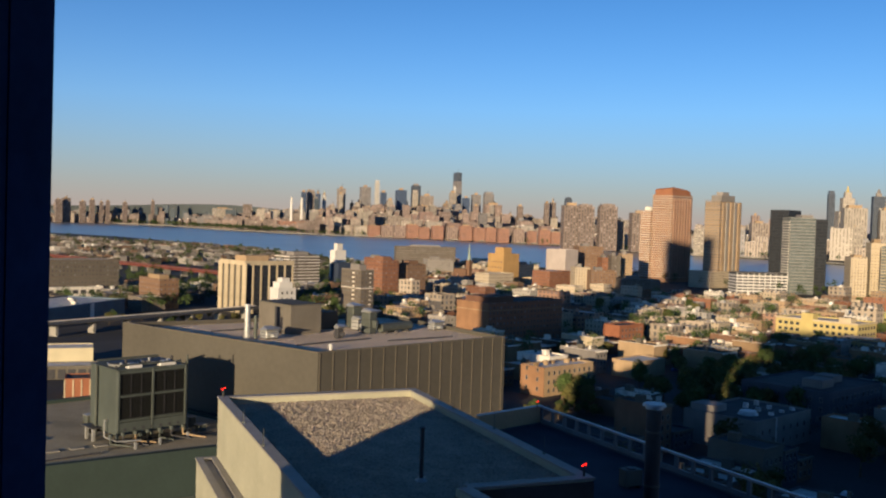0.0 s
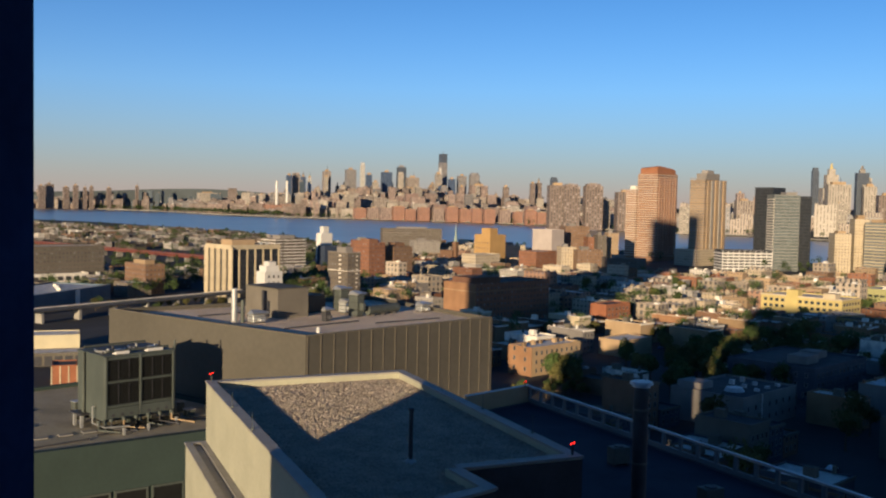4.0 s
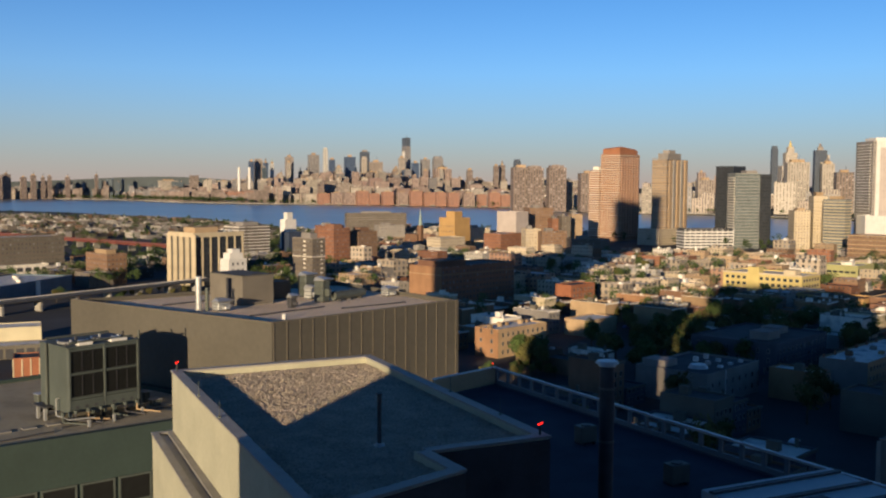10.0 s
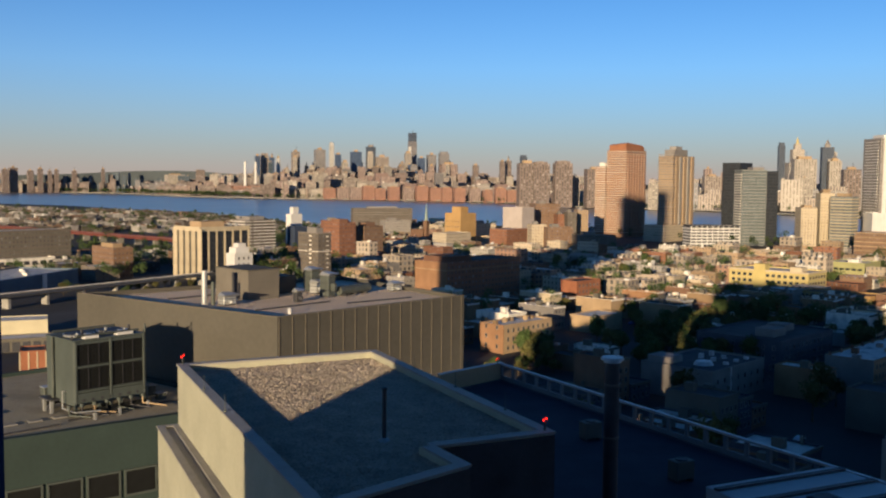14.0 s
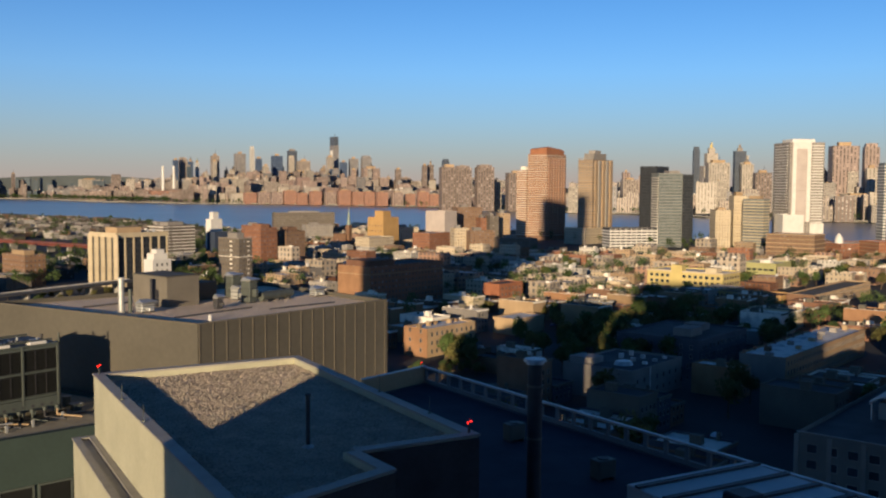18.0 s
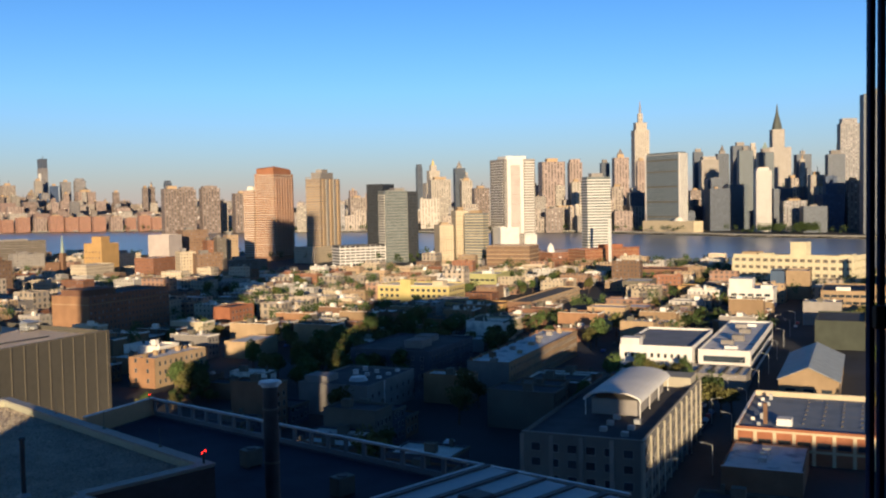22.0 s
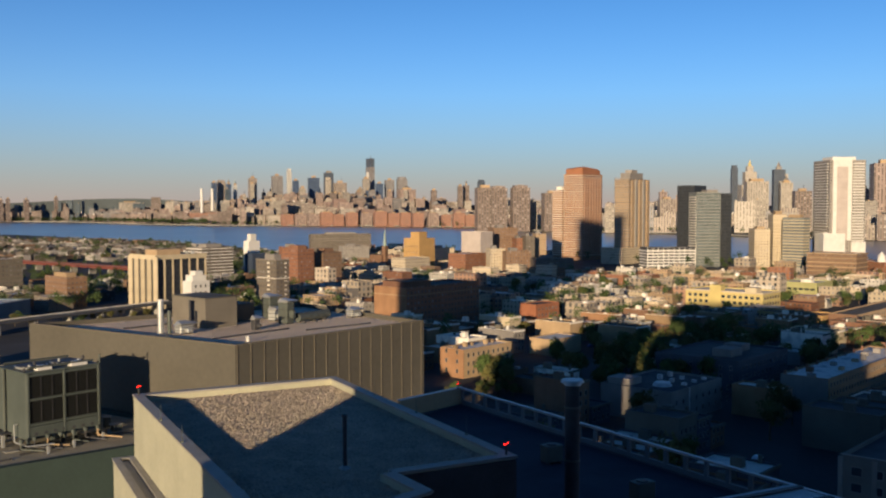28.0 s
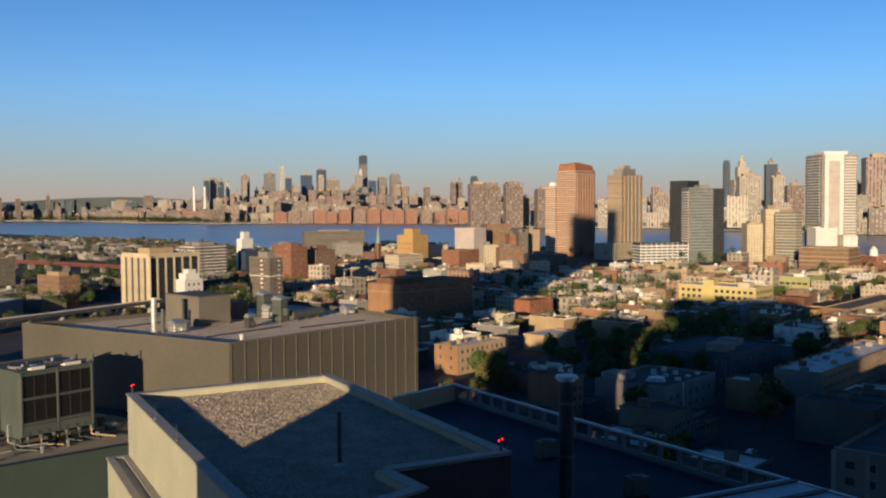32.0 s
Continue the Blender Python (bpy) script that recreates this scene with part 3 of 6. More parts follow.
# the crowd of lesser buildings, joined
def crowd(name, rows, u, label):
    """Many flat-topped buildings in one mesh, on axes turned to the bearing u. rows: x, y, width, depth, top, material."""
    mats, v, f, mi = [], [], [], []
    inv = frame_at(0, 0, u).inverted()
    for x, y, w, d, top, wall, roof in rows:
        c = inv @ Vector((x, y, 0))
        for m_ in (wall, roof):
            if m_ not in mats:
                mats.append(m_)
        q = len(v)
        x0, x1, y0, y1, e, low_ = c.x - w / 2, c.x + w / 2, c.y - d / 2, c.y + d / 2, 0.35, top - 0.7
        for ee, z in ((0, 0), (0, top), (e, top), (e, low_)):
            v += [(x0 + ee, y0 + ee, z), (x1 - ee, y0 + ee, z), (x1 - ee, y1 - ee, z), (x0 + ee, y1 - ee, z)]
        for ring in (0, 4, 8):
            f += [(q + ring + i, q + ring + (i + 1) % 4, q + ring + 4 + (i + 1) % 4, q + ring + 4 + i) for i in range(4)]
        f.append((q + 12, q + 13, q + 14, q + 15))
        mi += [mats.index(wall)] * 12 + [mats.index(roof)]
        for k in range(random.choice((0, 1, 1, 2))):
            bw, bd = random.uniform(1.2, 3.2) * (1 if top < 25 else 2.5), random.uniform(1.2, 3.5) * (1 if top < 25 else 2.5)
            bx, by, bz = random.uniform(x0 + 0.5, max(x0 + 0.6, x1 - bw - 0.5)), random.uniform(y0 + 0.5, max(y0 + 0.6, y1 - bd - 0.5)), low_ + random.uniform(1.0, 3.2) * (1 if top < 25 else 1.6)
            q = len(v)
            v += [(bx, by, low_), (bx + bw, by, low_), (bx + bw, by + bd, low_), (bx, by + bd, low_), (bx, by, bz), (bx + bw, by, bz), (bx + bw, by + bd, bz), (bx, by + bd, bz)]
            f += [(q, q + 1, q + 5, q + 4), (q + 1, q + 2, q + 6, q + 5), (q + 2, q + 3, q + 7, q + 6), (q + 3, q, q + 4, q + 7), (q + 4, q + 5, q + 6, q + 7)]
            mi += [mats.index(random.choice((wall, roof)))] * 5
    me = bpy.data.meshes.new(name)
    me.from_pydata(v, [], f)
    for m_ in mats:
        me.materials.append(m_)
    me.polygons.foreach_set("material_index", mi)
    ob = new(name, me)
    ob.matrix_basis = frame_at(0, 0, u)
    return tagged(ob, label, "buildings", kind="stuff")


def bank(az):
    return float(np.interp(az, [-20.4, -16.5, -12.3, -7.4, -4.2, 3.2], [4850, 4560, 3820, 3500, 3490, 3250]))


rows = []
for i in range(1500):
    az = random.uniform(-27, 14)
    d = random.uniform(min(4820, bank(az) + 150), 4880) if az < -7 else random.uniform(bank(az) + 60, 4750)
    peak_ = 62 * math.exp(-((az + 2) / 6) ** 2) + 14 * math.exp(-((az + 20) / 5) ** 2)
    w = random.uniform(16, 55) if az > -15 else random.uniform(9, 26)
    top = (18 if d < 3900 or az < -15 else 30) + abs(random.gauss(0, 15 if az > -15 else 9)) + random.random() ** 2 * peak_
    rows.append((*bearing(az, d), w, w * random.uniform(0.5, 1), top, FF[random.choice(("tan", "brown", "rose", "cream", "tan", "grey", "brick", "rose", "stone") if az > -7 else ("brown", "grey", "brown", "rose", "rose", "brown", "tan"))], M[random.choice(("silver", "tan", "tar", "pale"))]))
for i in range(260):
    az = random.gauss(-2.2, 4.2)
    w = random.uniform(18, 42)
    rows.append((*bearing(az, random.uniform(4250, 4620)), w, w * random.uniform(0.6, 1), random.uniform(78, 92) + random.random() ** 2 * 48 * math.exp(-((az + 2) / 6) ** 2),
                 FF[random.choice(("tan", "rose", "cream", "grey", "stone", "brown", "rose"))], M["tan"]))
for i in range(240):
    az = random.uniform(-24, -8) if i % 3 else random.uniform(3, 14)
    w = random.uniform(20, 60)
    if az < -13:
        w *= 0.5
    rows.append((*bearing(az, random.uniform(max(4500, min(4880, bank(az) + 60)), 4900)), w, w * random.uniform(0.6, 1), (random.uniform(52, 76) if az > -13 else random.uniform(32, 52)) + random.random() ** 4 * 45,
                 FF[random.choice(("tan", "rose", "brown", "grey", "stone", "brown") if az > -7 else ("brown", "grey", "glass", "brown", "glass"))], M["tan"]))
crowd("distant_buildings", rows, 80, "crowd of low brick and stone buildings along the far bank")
rows = []
for i in range(420):
    az = random.uniform(13, 55)
    d = random.uniform(2080, 3500) * (1.0 if az > 28 else 1.22)
    w = random.uniform(20, 55)
    top = 28 + abs(random.gauss(0, 30)) + (30 * random.random() if az > 38 else 0)
    # beyond 36 degrees dark walls prevail, shade put into their colour
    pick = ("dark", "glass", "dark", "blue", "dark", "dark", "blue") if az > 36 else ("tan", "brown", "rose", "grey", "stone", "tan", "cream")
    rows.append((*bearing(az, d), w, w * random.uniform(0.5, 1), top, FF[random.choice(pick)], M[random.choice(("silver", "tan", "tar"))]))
crowd("distant_buildings", rows, 112, "crowd of towers and blocks on the far bank")

# hills behind everything
hv, hf = [], []
for i in range(121):
    az = -45 + i
    x, y = bearing(az, 4930)
    hv += [(x, y, -3), (x, y, 60 + 14 * noise.noise((az * 0.13, 3, 0)) + 44 * math.exp(-((az + 15) / 8) ** 2)), (x * 1.01, y * 1.01, -3)]
    if i:
        a = 3 * i
        hf += [(a - 3, a, a + 1, a - 2), (a - 2, a + 1, a + 2, a - 1)]
tagged(link("hills", hv, hf, M["hill"]), "low blue wooded hills on the horizon", "hills", kind="structure")


# ---- towers on the near bank ----
def tower(name, x, y, w, d, z1, u, wall, label, step=0, band=None, out=0.3, top=0.0, topmat=None, thick=0.6):
    ob = block(name, x, y, w, d, z1, u, wall, M["silver"], label, "apartment tower")
    if step:
        floors(ob, w, d, 6, z1 - step * 0.5, step, band, out, thick)
    if top:
        hut(ob, w * 0.25, d * 0.25, w * 0.75, d * 0.8, z1 - 0.8, z1 + top, topmat or M["grey"])
    return ob


cl = tower("apartment_tower", 288, 1233, 46, 30, 113, 47, F["orange"], "tall orange brick apartment tower with a slanting red crown", 3.0, M["pale"], 0.25, 0, None, 0.35)
bm = bmesh.new()
ring = []
for k in range(15):
    x_ = 2 + 42 * k / 14
    z_ = 113.4 + (9.6 - 3.6 * k / 14) * min(1.0, 0.82 + 0.18 * k, 0.7 + 0.15 * (14 - k))
    ring.append([bm.verts.new(c) for c in ((x_, 2, 113), (x_, 2, z_), (x_, 28, z_ - 2), (x_, 28, 113))])
for a_, b_ in zip(ring, ring[1:]):
    for k in range(3):
        bm.faces.new((a_[k], a_[k + 1], b_[k + 1], b_[k]))
bm.faces.new(ring[0])
bm.faces.new(ring[-1][::-1])
part("crown", bm, M["terracotta"], cl, "slanting brick-red metal crown")
for i in range(7):
    box("bay", 3 + i * 6.2, -1.2, 8, 6.2 + i * 6.2, -0.02, 108, F["rose"], cl)
cls = tower("apartment_tower", 265, 1252, 19, 16, 92, 47, F["orange"], "orange brick apartment wing beside the tower with red crown", 3.0, M["pale"], 0.25, 5, M["pale"])
t2 = tower("apartment_tower", 327, 1155, 50, 20, 104, 47, F["tan"], "tall tan-grey apartment tower with corner balconies", 3.0, M["grey"], 0.0, 0)
for k in range(5):
    box("bay", 5 + k * 9, -1.6, 5, 10 + k * 9, -0.02, 103, F["grey"] if k % 2 else F["tan"], t2)
floors(t2, 7, 20, 6, 108, 3.0, M["grey"], 1.0, 0.9, "balcony")
hut(t2, 10, 4, 40, 18, 103, 112, M["grey"])
hut(t2, 16, 6, 30, 15, 112, 116, M["grey"], "tank_room")
pod = block("podium", 315, 1140, 60, 30, 20, 47, F["cream"], M["pale"], "pale podium with arched openings below an apartment tower", "podium")
d3 = tower("office_tower", 418, 1178, 32, 24, 97, 47, F["dark"], "dark glass apartment tower", 0)
g3 = tower("office_tower", 387, 1083, 29, 24, 87, 88, F["glass"], "grey-green glass apartment tower with balconies on its edge", 0)
for z in range(6, 84, 3):
    box("balcony", -1.6, 1, z, 4, 20, z + 0.9, M["pale"], g3)
hut(g3, 14, 4, 27, 20, 86, 90, M["grey"])
d4 = tower("office_tower", 413, 1110, 27, 18, 86, 88, F["dark"], "dark glass tower beside a grey-green one", 0)
a4 = tower("apartment_tower", 416, 986, 16, 24, 47, 98, F["cream"], "lower cream apartment wing with window bands", 3.1, M["cream"], 0.3, 2, M["tan"], 1.1)
a5 = tower("apartment_tower", 441, 997, 14, 20, 62, 99, F["cream"], "cream apartment tower with window bands", 3.1, M["cream"], 0.3, 4, M["tan"], 1.2)
a6 = tower("apartment_tower", 456, 957, 12, 24, 59, 55, F["glass"], "green glass apartment tower with cream balcony bands", 3.1, M["cream"], 0.5, 3, M["tan"], 1.1)
wt = tower("apartment_tower", 487, 964, 38, 40, 119, 92, F["grey"], "tall white apartment tower with balcony stacks", 0, None, 0, 0, M["white"])
box("white_frame", 3, -1.0, 35, 7, -0.02, 119, M["white"], wt)
box("white_frame", 19, -1.0, 35, 23, -0.02, 119, M["white"], wt)
box("white_frame", 7.02, -1.0, 112, 18.98, -0.02, 119, M["white"], wt)
hut(wt, 5, 6, 30, 30, 118.2, 122.5, M["white"])
box("lower_panel", 23.02, -2.0, 0, 38.2, -0.02, 33.5, M["white"], wt)
for k in range(7):
    box("panel", 7.05, -0.6 - 0.04 * (k % 2), 35.2 + 11 * k, 18.95, -0.02, 46 + 11 * k, M["pinkgrey"], wt)
for z in range(34, 116, 3):
    box("balcony", 24, -1.8, z, 36, -0.02, z + 1.0, M["white"], wt)
    box("balcony", -1.2, 4, z, -0.02, 34, z + 0.7, M["silver"], wt)
wp = block("podium", 470, 942, 22, 24, 43, 95, M["white"], M["pale"], "white blank podium below a tall white tower", "podium")
bk = tower("apartment_tower", 567, 919, 27, 17, 97, 100, F["glass"], "slim tower with white balcony bands", 3.1, M["white"], 0.8, 4, M["grey"], 1.2)
gr = block("parking_garage", 326, 1072, 58, 24, 23.5, 85, M["darkmetal"], M["pale"], "white open-sided parking garage", "parking garage")
floors(gr, 58, 24, 2, 22, 3.4, M["white"], 0.5, 1.5, "deck_edge")
piers(gr, 58, 0, 23, 9, M["white"], "x", 0.8, 0.4)

# ---- mid-distance buildings ----
cm = block("office_building", -142, 677, 40, 33, 37.6, 47, F["dark"], M["pale"], "cream office block with tall piers between dark window strips", "office building", 1.0)
piers(cm, 40, 0, 36.4, 6, M["cream"], "x", 1.2, 0.7)
piers(cm, 33, 0, 36.4, 4, M["cream"], "y", 5.2, 0.7)
box("cornice", -0.8, -0.8, 34.6, 40.8, 0.02, 37.8, M["cream"], cm)
box("cornice", -0.8, 0.02, 34.6, 0.02, 33.6, 37.8, M["cream"], cm)
hut(cm, 5, 7, 24, 22, 36.4, 41.2, M["tan"])
for k in range(4):
    hut(cm, 28 + 2.6 * k, 5 + 5 * (k % 2), 29.6 + 2.6 * k, 7 + 5 * (k % 2), 36.4, 38.6 + 0.5 * (k % 2), M["galv"], "roof_unit")
ws = block("stepped_building", -103, 591, 13, 9.5, 26, 47, M["white"], M["white"], "bright white stepped building with small windows", "building")
hut(ws, 1.5, 1, 11, 8.5, 25, 29.5, M["white"], "upper_block")
hut(ws, 4, 2, 9.5, 7.5, 29.5, 32, M["white"], "top_block")
windows(ws, WIN, 13, (18, 22), 3)
bs = tower("apartment_block", -145, 888, 33, 22, 33.8, 47, F["slate"], "grey-brown apartment slab with long pale balcony edges", 2.9, M["silver"], 0.8, 3, M["grey"], 0.6)
nvb = block("warehouse", *bearing(-6.4, 940), 15, 12, 26, 47, mat("navy_block", (0.035, 0.05, 0.085), 0.8, 0.2, 0.1, 2), M["tar"], "dark navy block below a slim white tower", "warehouse")
wtw = block("tower", -115, 993, 14, 9, 36, 47, M["white"], M["white"], "slim white tower with a cube on its roof", "tower")
hut(wtw, 4, 2, 11, 8, 35, 43, M["white"], "roof_cube")
gt = block("apartment_block", -57, 647, 11, 22, 35.7, 47, F["slate"], M["pale"], "dark grey brick apartment tower with a pale balcony stack", "apartment tower")
for z in range(3, 34, 3):
    box("balcony", -1.0, 7.0, z, -0.02, 8.6, z + 1.0, M["pale"], gt)
    box("balcony", 7.0, -0.7, z, 8.4, -0.02, z + 0.5, M["pale"], gt)
box("stone_band", -0.3, -0.3, 23, 11, 0.02, 23.4, M["pale"], gt)
box("stone_band", -0.3, 0.02, 23, 0.02, 22, 23.4, M["pale"], gt)
box("coping", -0.25, -0.25, 35.4, 11.2, 0.3, 35.9, M["grey"], gt)
box("coping", -0.25, 0.31, 35.4, 0.3, 22.2, 35.9, M["grey"], gt)
hut(gt, 3, 6, 9, 16, 35, 39, M["grey"])
ba = tower("apartment_block", -54, 818, 18, 21, 35, 47, F["brick"], "red-brown brick apartment block", 0, None, 0, 3, M["brick"])
ba2 = tower("apartment_block", -34, 845, 22, 18, 31, 47, F["brown"], "brown brick apartment block", 0, None, 0, 3, M["brown"])
ls = tower("apartment_slab", -65, 1248, 80, 14, 35, 75, F["slate"], "long brown apartment slab with thin pale balcony edges near the river", 2.9, M["grey"], 0.8, 2, M["grey"], 0.4)
og = tower("warehouse", 63, 1048, 25, 24, 36, 47, M["ochre"], "ochre brick warehouse with a stepped roof", 0, None, 0, 7, M["ochre"])
windows(og, WIN, 24, (8, 14, 20, 26), 5, "y")
pkf = block("brick_house", *bearing(6.2, 1010), 34, 24, 21, 47, F["brick"], M["pale"], "red brick block in front of a pale warehouse", "house")
ogf = block("loft_building", *bearing(2.6, 960), 36, 20, 19, 47, F["cream"], M["white"], "cream loft block with a white roof", "loft building")
pk = block("warehouse", 136, 1092, 22, 29, 41.8, 47, M["pinkgrey"], M["pale"], "pale pink blank-walled warehouse", "warehouse")
dl = tower("factory_building", -320, 745, 68, 24, 30, 47, F["slate"], "long grey-brown factory with window bands", 4.0, M["slatewall"], 0.2, 0, None, 1.2)
dlb = block("garage_building", -332, 716, 78, 18, 9, 47, M["pale"], M["silver"], "low pale concrete garage with square openings", "garage")
for k in range(12):
    box("opening", 2 + 6.4 * k, -0.12, 3.4, 6.4 + 6.4 * k, -0.02, 6.6, M["darkmetal"], dlb)
lb = tower("office_building", -206, 690, 15, 33, 22, 47, F["brown"], "low brown brick office block", 3.4, M["brown"], 0.15, 2.5, M["tan"], 1.0)
whs = block("warehouse", *bearing(-24.6, 592), 118, 45, 10.5, 13.7, mat("navy_wall", (0.09, 0.13, 0.17), 0.7, 0.2, 0.1, 2), M["silver"], "long blue-walled warehouse with a pale flat roof", "warehouse")
box("coping", -0.2, -0.3, 10.504, 118.2, 0.3, 11.0, M["pale"], whs)
box("stair_bay", 78, -0.7, 0, 82, -0.02, 10.3, M["white"], whs)
for k in range(9):
    hut(whs, 8 + 11 * k, 8 + 9 * (k % 3), 12 + 11 * k, 11 + 9 * (k % 3), 9.7, 11.3 + 0.4 * (k % 2), M["galv"] if k % 2 else M["pale"], "roof_unit")
bk2 = block("brick_factory", 26, 559, 66, 27, 24, 47, F["brick"], M["tar"], "large red brick factory, half of it in shade", "factory")
box("stone_band", -0.4, -0.4, 18.9, 66, 0.02, 19.3, M["tan"], bk2)
box("stone_band", -0.4, 0.02, 18.9, -0.21, 27, 19.3, M["tan"], bk2)
# brighter brick colour painted on the end that catches the sun
box("end_wall", -0.2, 0, 0, -0.02, 27, 23.7, M["orangebrick"], bk2)
hut(bk2, 2, 3, 24, 22, 23, 27, M["brick"])
yl = block("school_building", 260, 602, 28, 55, 14.7, 47, M["yellow"], M["pale"], "yellow painted loft building with rows of windows", "loft building")
windows(yl, WINB, 55, (2.0, 6.0, 10.0), 13, "y")
windows(yl, WINB, 28, (2.0, 6.0, 10.0), 6)
hut(yl, -0.6, 29, 6, 37, 0.1, 18.5, M["yellow"], "stair_tower")
hut(yl, 8, 8, 16, 16, 14, 17, M["cream"])
box("cornice", -0.4, -0.4, 13.6, -0.02, 55.3, 14.8, M["cream"], yl)
box("cornice", -0.02, -0.4, 13.6, 28.3, -0.02, 14.8, M["cream"], yl)
gn = block("loft_building", 338, 686, 31, 29, 14, 47, mat("green_paint", (0.33, 0.32, 0.15), 0.9, 0.15, 0.1, 2), M["pale"], "pale olive-green painted loft building", "loft building")
windows(gn, WINS, 29, (2.5, 8.0), 6, "y")
hut(gn, 4, 6, 10, 14, 13, 16, M["pale"])
ft = block("factory_building", 560, 536, 50, 92, 23.5, 62, F["slate"], M["tar"], "large cream concrete factory with wide window bands", "factory")
floors(ft, 50, 92, 0.5, 23, 5.6, M["ivory"], 0.5, 3.2)
piers(ft, 50, 0, 23, 9, M["ivory"], "x", 2.0, 0.6)
piers(ft, 92, 0, 23, 16, M["ivory"], "y", 2.0, 0.6)
hut(ft, 4, 36, 16, 48, 22.5, 36, M["ivory"], "tower_room")
hut(ft, 1, 62, 9, 72, 22.5, 27, M["ivory"])
hut(ft, 8, 76, 22, 88, 22.5, 27.5, M["tan"])
hut(ft, 14, 6, 30, 14, 22.5, 26, M["ivory"])
wl = block("office_building", 430, 476, 24, 28, 13, 47, M["white"], M["white"], "white low modern building with stacked roof blocks", "building")
hut(wl, 2, 13, 18, 27.6, 12.2, 19, M["white"], "upper_block")
hut(wl, 3, 1, 12, 8, 12.2, 15, M["pale"])
windows(wl, WINS, 28, (4, 8), 5, "y")
tn = block("factory_building", 455, 396, 50, 46, 16, 47, M["tan"], M["tar"], "tan brick factory with wide windows", "factory")
windows(tn, WINS, 46, (3, 8, 12), 11, "y")
hut(tn, 6, 10, 16, 22, 15.2, 19, M["tan"])
hut(tn, 6, 30, 12, 38, 15.2, 17.5, M["pale"])
tb = block("warehouse", 491, 508, 22, 15.6, 20, 47, M["tan"], M["pale"], "plain tan block with a blank wall", "warehouse")
nb = block("warehouse", 483, 520, 22, 12, 19.4, 47, M["blue"], M["tar"], "narrow slate-blue windowless block", "warehouse")
# more of the mixed blocks between the avenues
rs = block("terminal_shed", 495, 656, 31, 52, 12.3, 47, M["brick"], M["brown"], "long red-brown brick shed with a flat roof", "shed")
windows(rs, WINS, 52, (2.5, 7.5), 12, "y")
ob_ = block("walk_up_building", 309, 462, 16, 22, 9.8, 47, M["tan"], M["silver"], "tan-brown brick block with a parapet", "building")
windows(ob_, WIN, 22, (1.5, 5.5), 6, "y")
gl = block("market_hall", 284, 528, 110, 16, 8.6, 47, M["tan"], M["slatewall"], "long low hall with a dark roof along the street", "market hall")
windows(gl, WIN, 110, (2.0, 5.4), 26)
box("end_wall", -0.2, 0, 0, -0.02, 16, 8.5, M["brown"], gl)
rw = block("tenement", 268, 536, 20, 42, 7.6, 47, M["ochre"], M["brick"], "low ochre tenement row with small windows", "tenement")
windows(rw, WIN, 42, (1.2, 4.4), 15, "y")
ly = block("apartment_block", 464, 865, 30, 47, 26, 47, F["brown"], M["pale"], "brown terraced block with tan floor edges", "apartment block")
floors(ly, 30, 47, 4, 26, 4.2, M["tan"], 1.2, 1.0)
dr = block("store", 326, 464, 20, 15.4, 8.7, 47, M["brown"], M["white"], "dark brown store with a white roof canopy", "store")
box("canopy", -2.5, 3, 4.2, -0.02, 13, 4.7, M["white"], dr)
pr = block("store", 410, 581, 26, 20, 11.8, 47, M["slatewall"], M["silver"], "grey two-storey store with a silvery roof", "store")
windows(pr, WINS, 20, (2, 7), 5, "y")
bh = block("brick_house", 428, 545, 18, 16.4, 9.6, 47, M["ochre"], M["tar"], "ochre brick corner house", "house")
windows(bh, WIN, 16.4, (1.6, 5.4), 5, "y")


# blocks along the near shore, in front of the river
for az_, d_, w_, dp_, h_, wl_, rf_, lb_ in (
        (7.9, 1150, 30, 24, 45, "brown", "tan", "brown brick loft block with a stepped roof by the river"),
        (9.25, 1140, 11, 20, 33, "brick", "tar", "red brick block by the river"),
        (9.8, 1130, 11, 18, 36, "slate", "tar", "dark slate block by the river"),
        (10.4, 1160, 13, 16, 38, "tan", "pale", "tan block by the river"),
        (7.7, 1000, 16, 16, 27, "cream", "pale", "cream painted block with blank side"),
        (8.65, 990, 27, 18, 25, "brown", "tar", "brown brick apartment block"),
        (10.4, 960, 40, 18, 19, "slate", "white", "dark low block with a white roof edge"),
        (4.3, 1120, 26, 20, 22, "cream", "silver", "cream painted loft block near the river"),
        (-1.1, 1180, 34, 18, 22, "grey", "silver", "grey loft block near the river"),
        (-4.6, 1130, 30, 18, 24, "brick", "tar", "red brick loft block near the river")):
    nb_ = block("apartment_block", *bearing(az_, d_), w_, dp_, h_, az_ + 72, F[wl_], M[rf_], lb_, "apartment block")
    hut(nb_, w_ * 0.2, dp_ * 0.3, w_ * 0.5, dp_ * 0.7, h_ - 0.8, h_ + 3, M["grey"])


# ---- the near blocks ----
def ccw(pts):
    a = sum(p[0] * q[1] - q[0] * p[1] for p, q in zip(pts, pts[1:] + pts[:1]))
    return pts if a > 0 else pts[::-1]


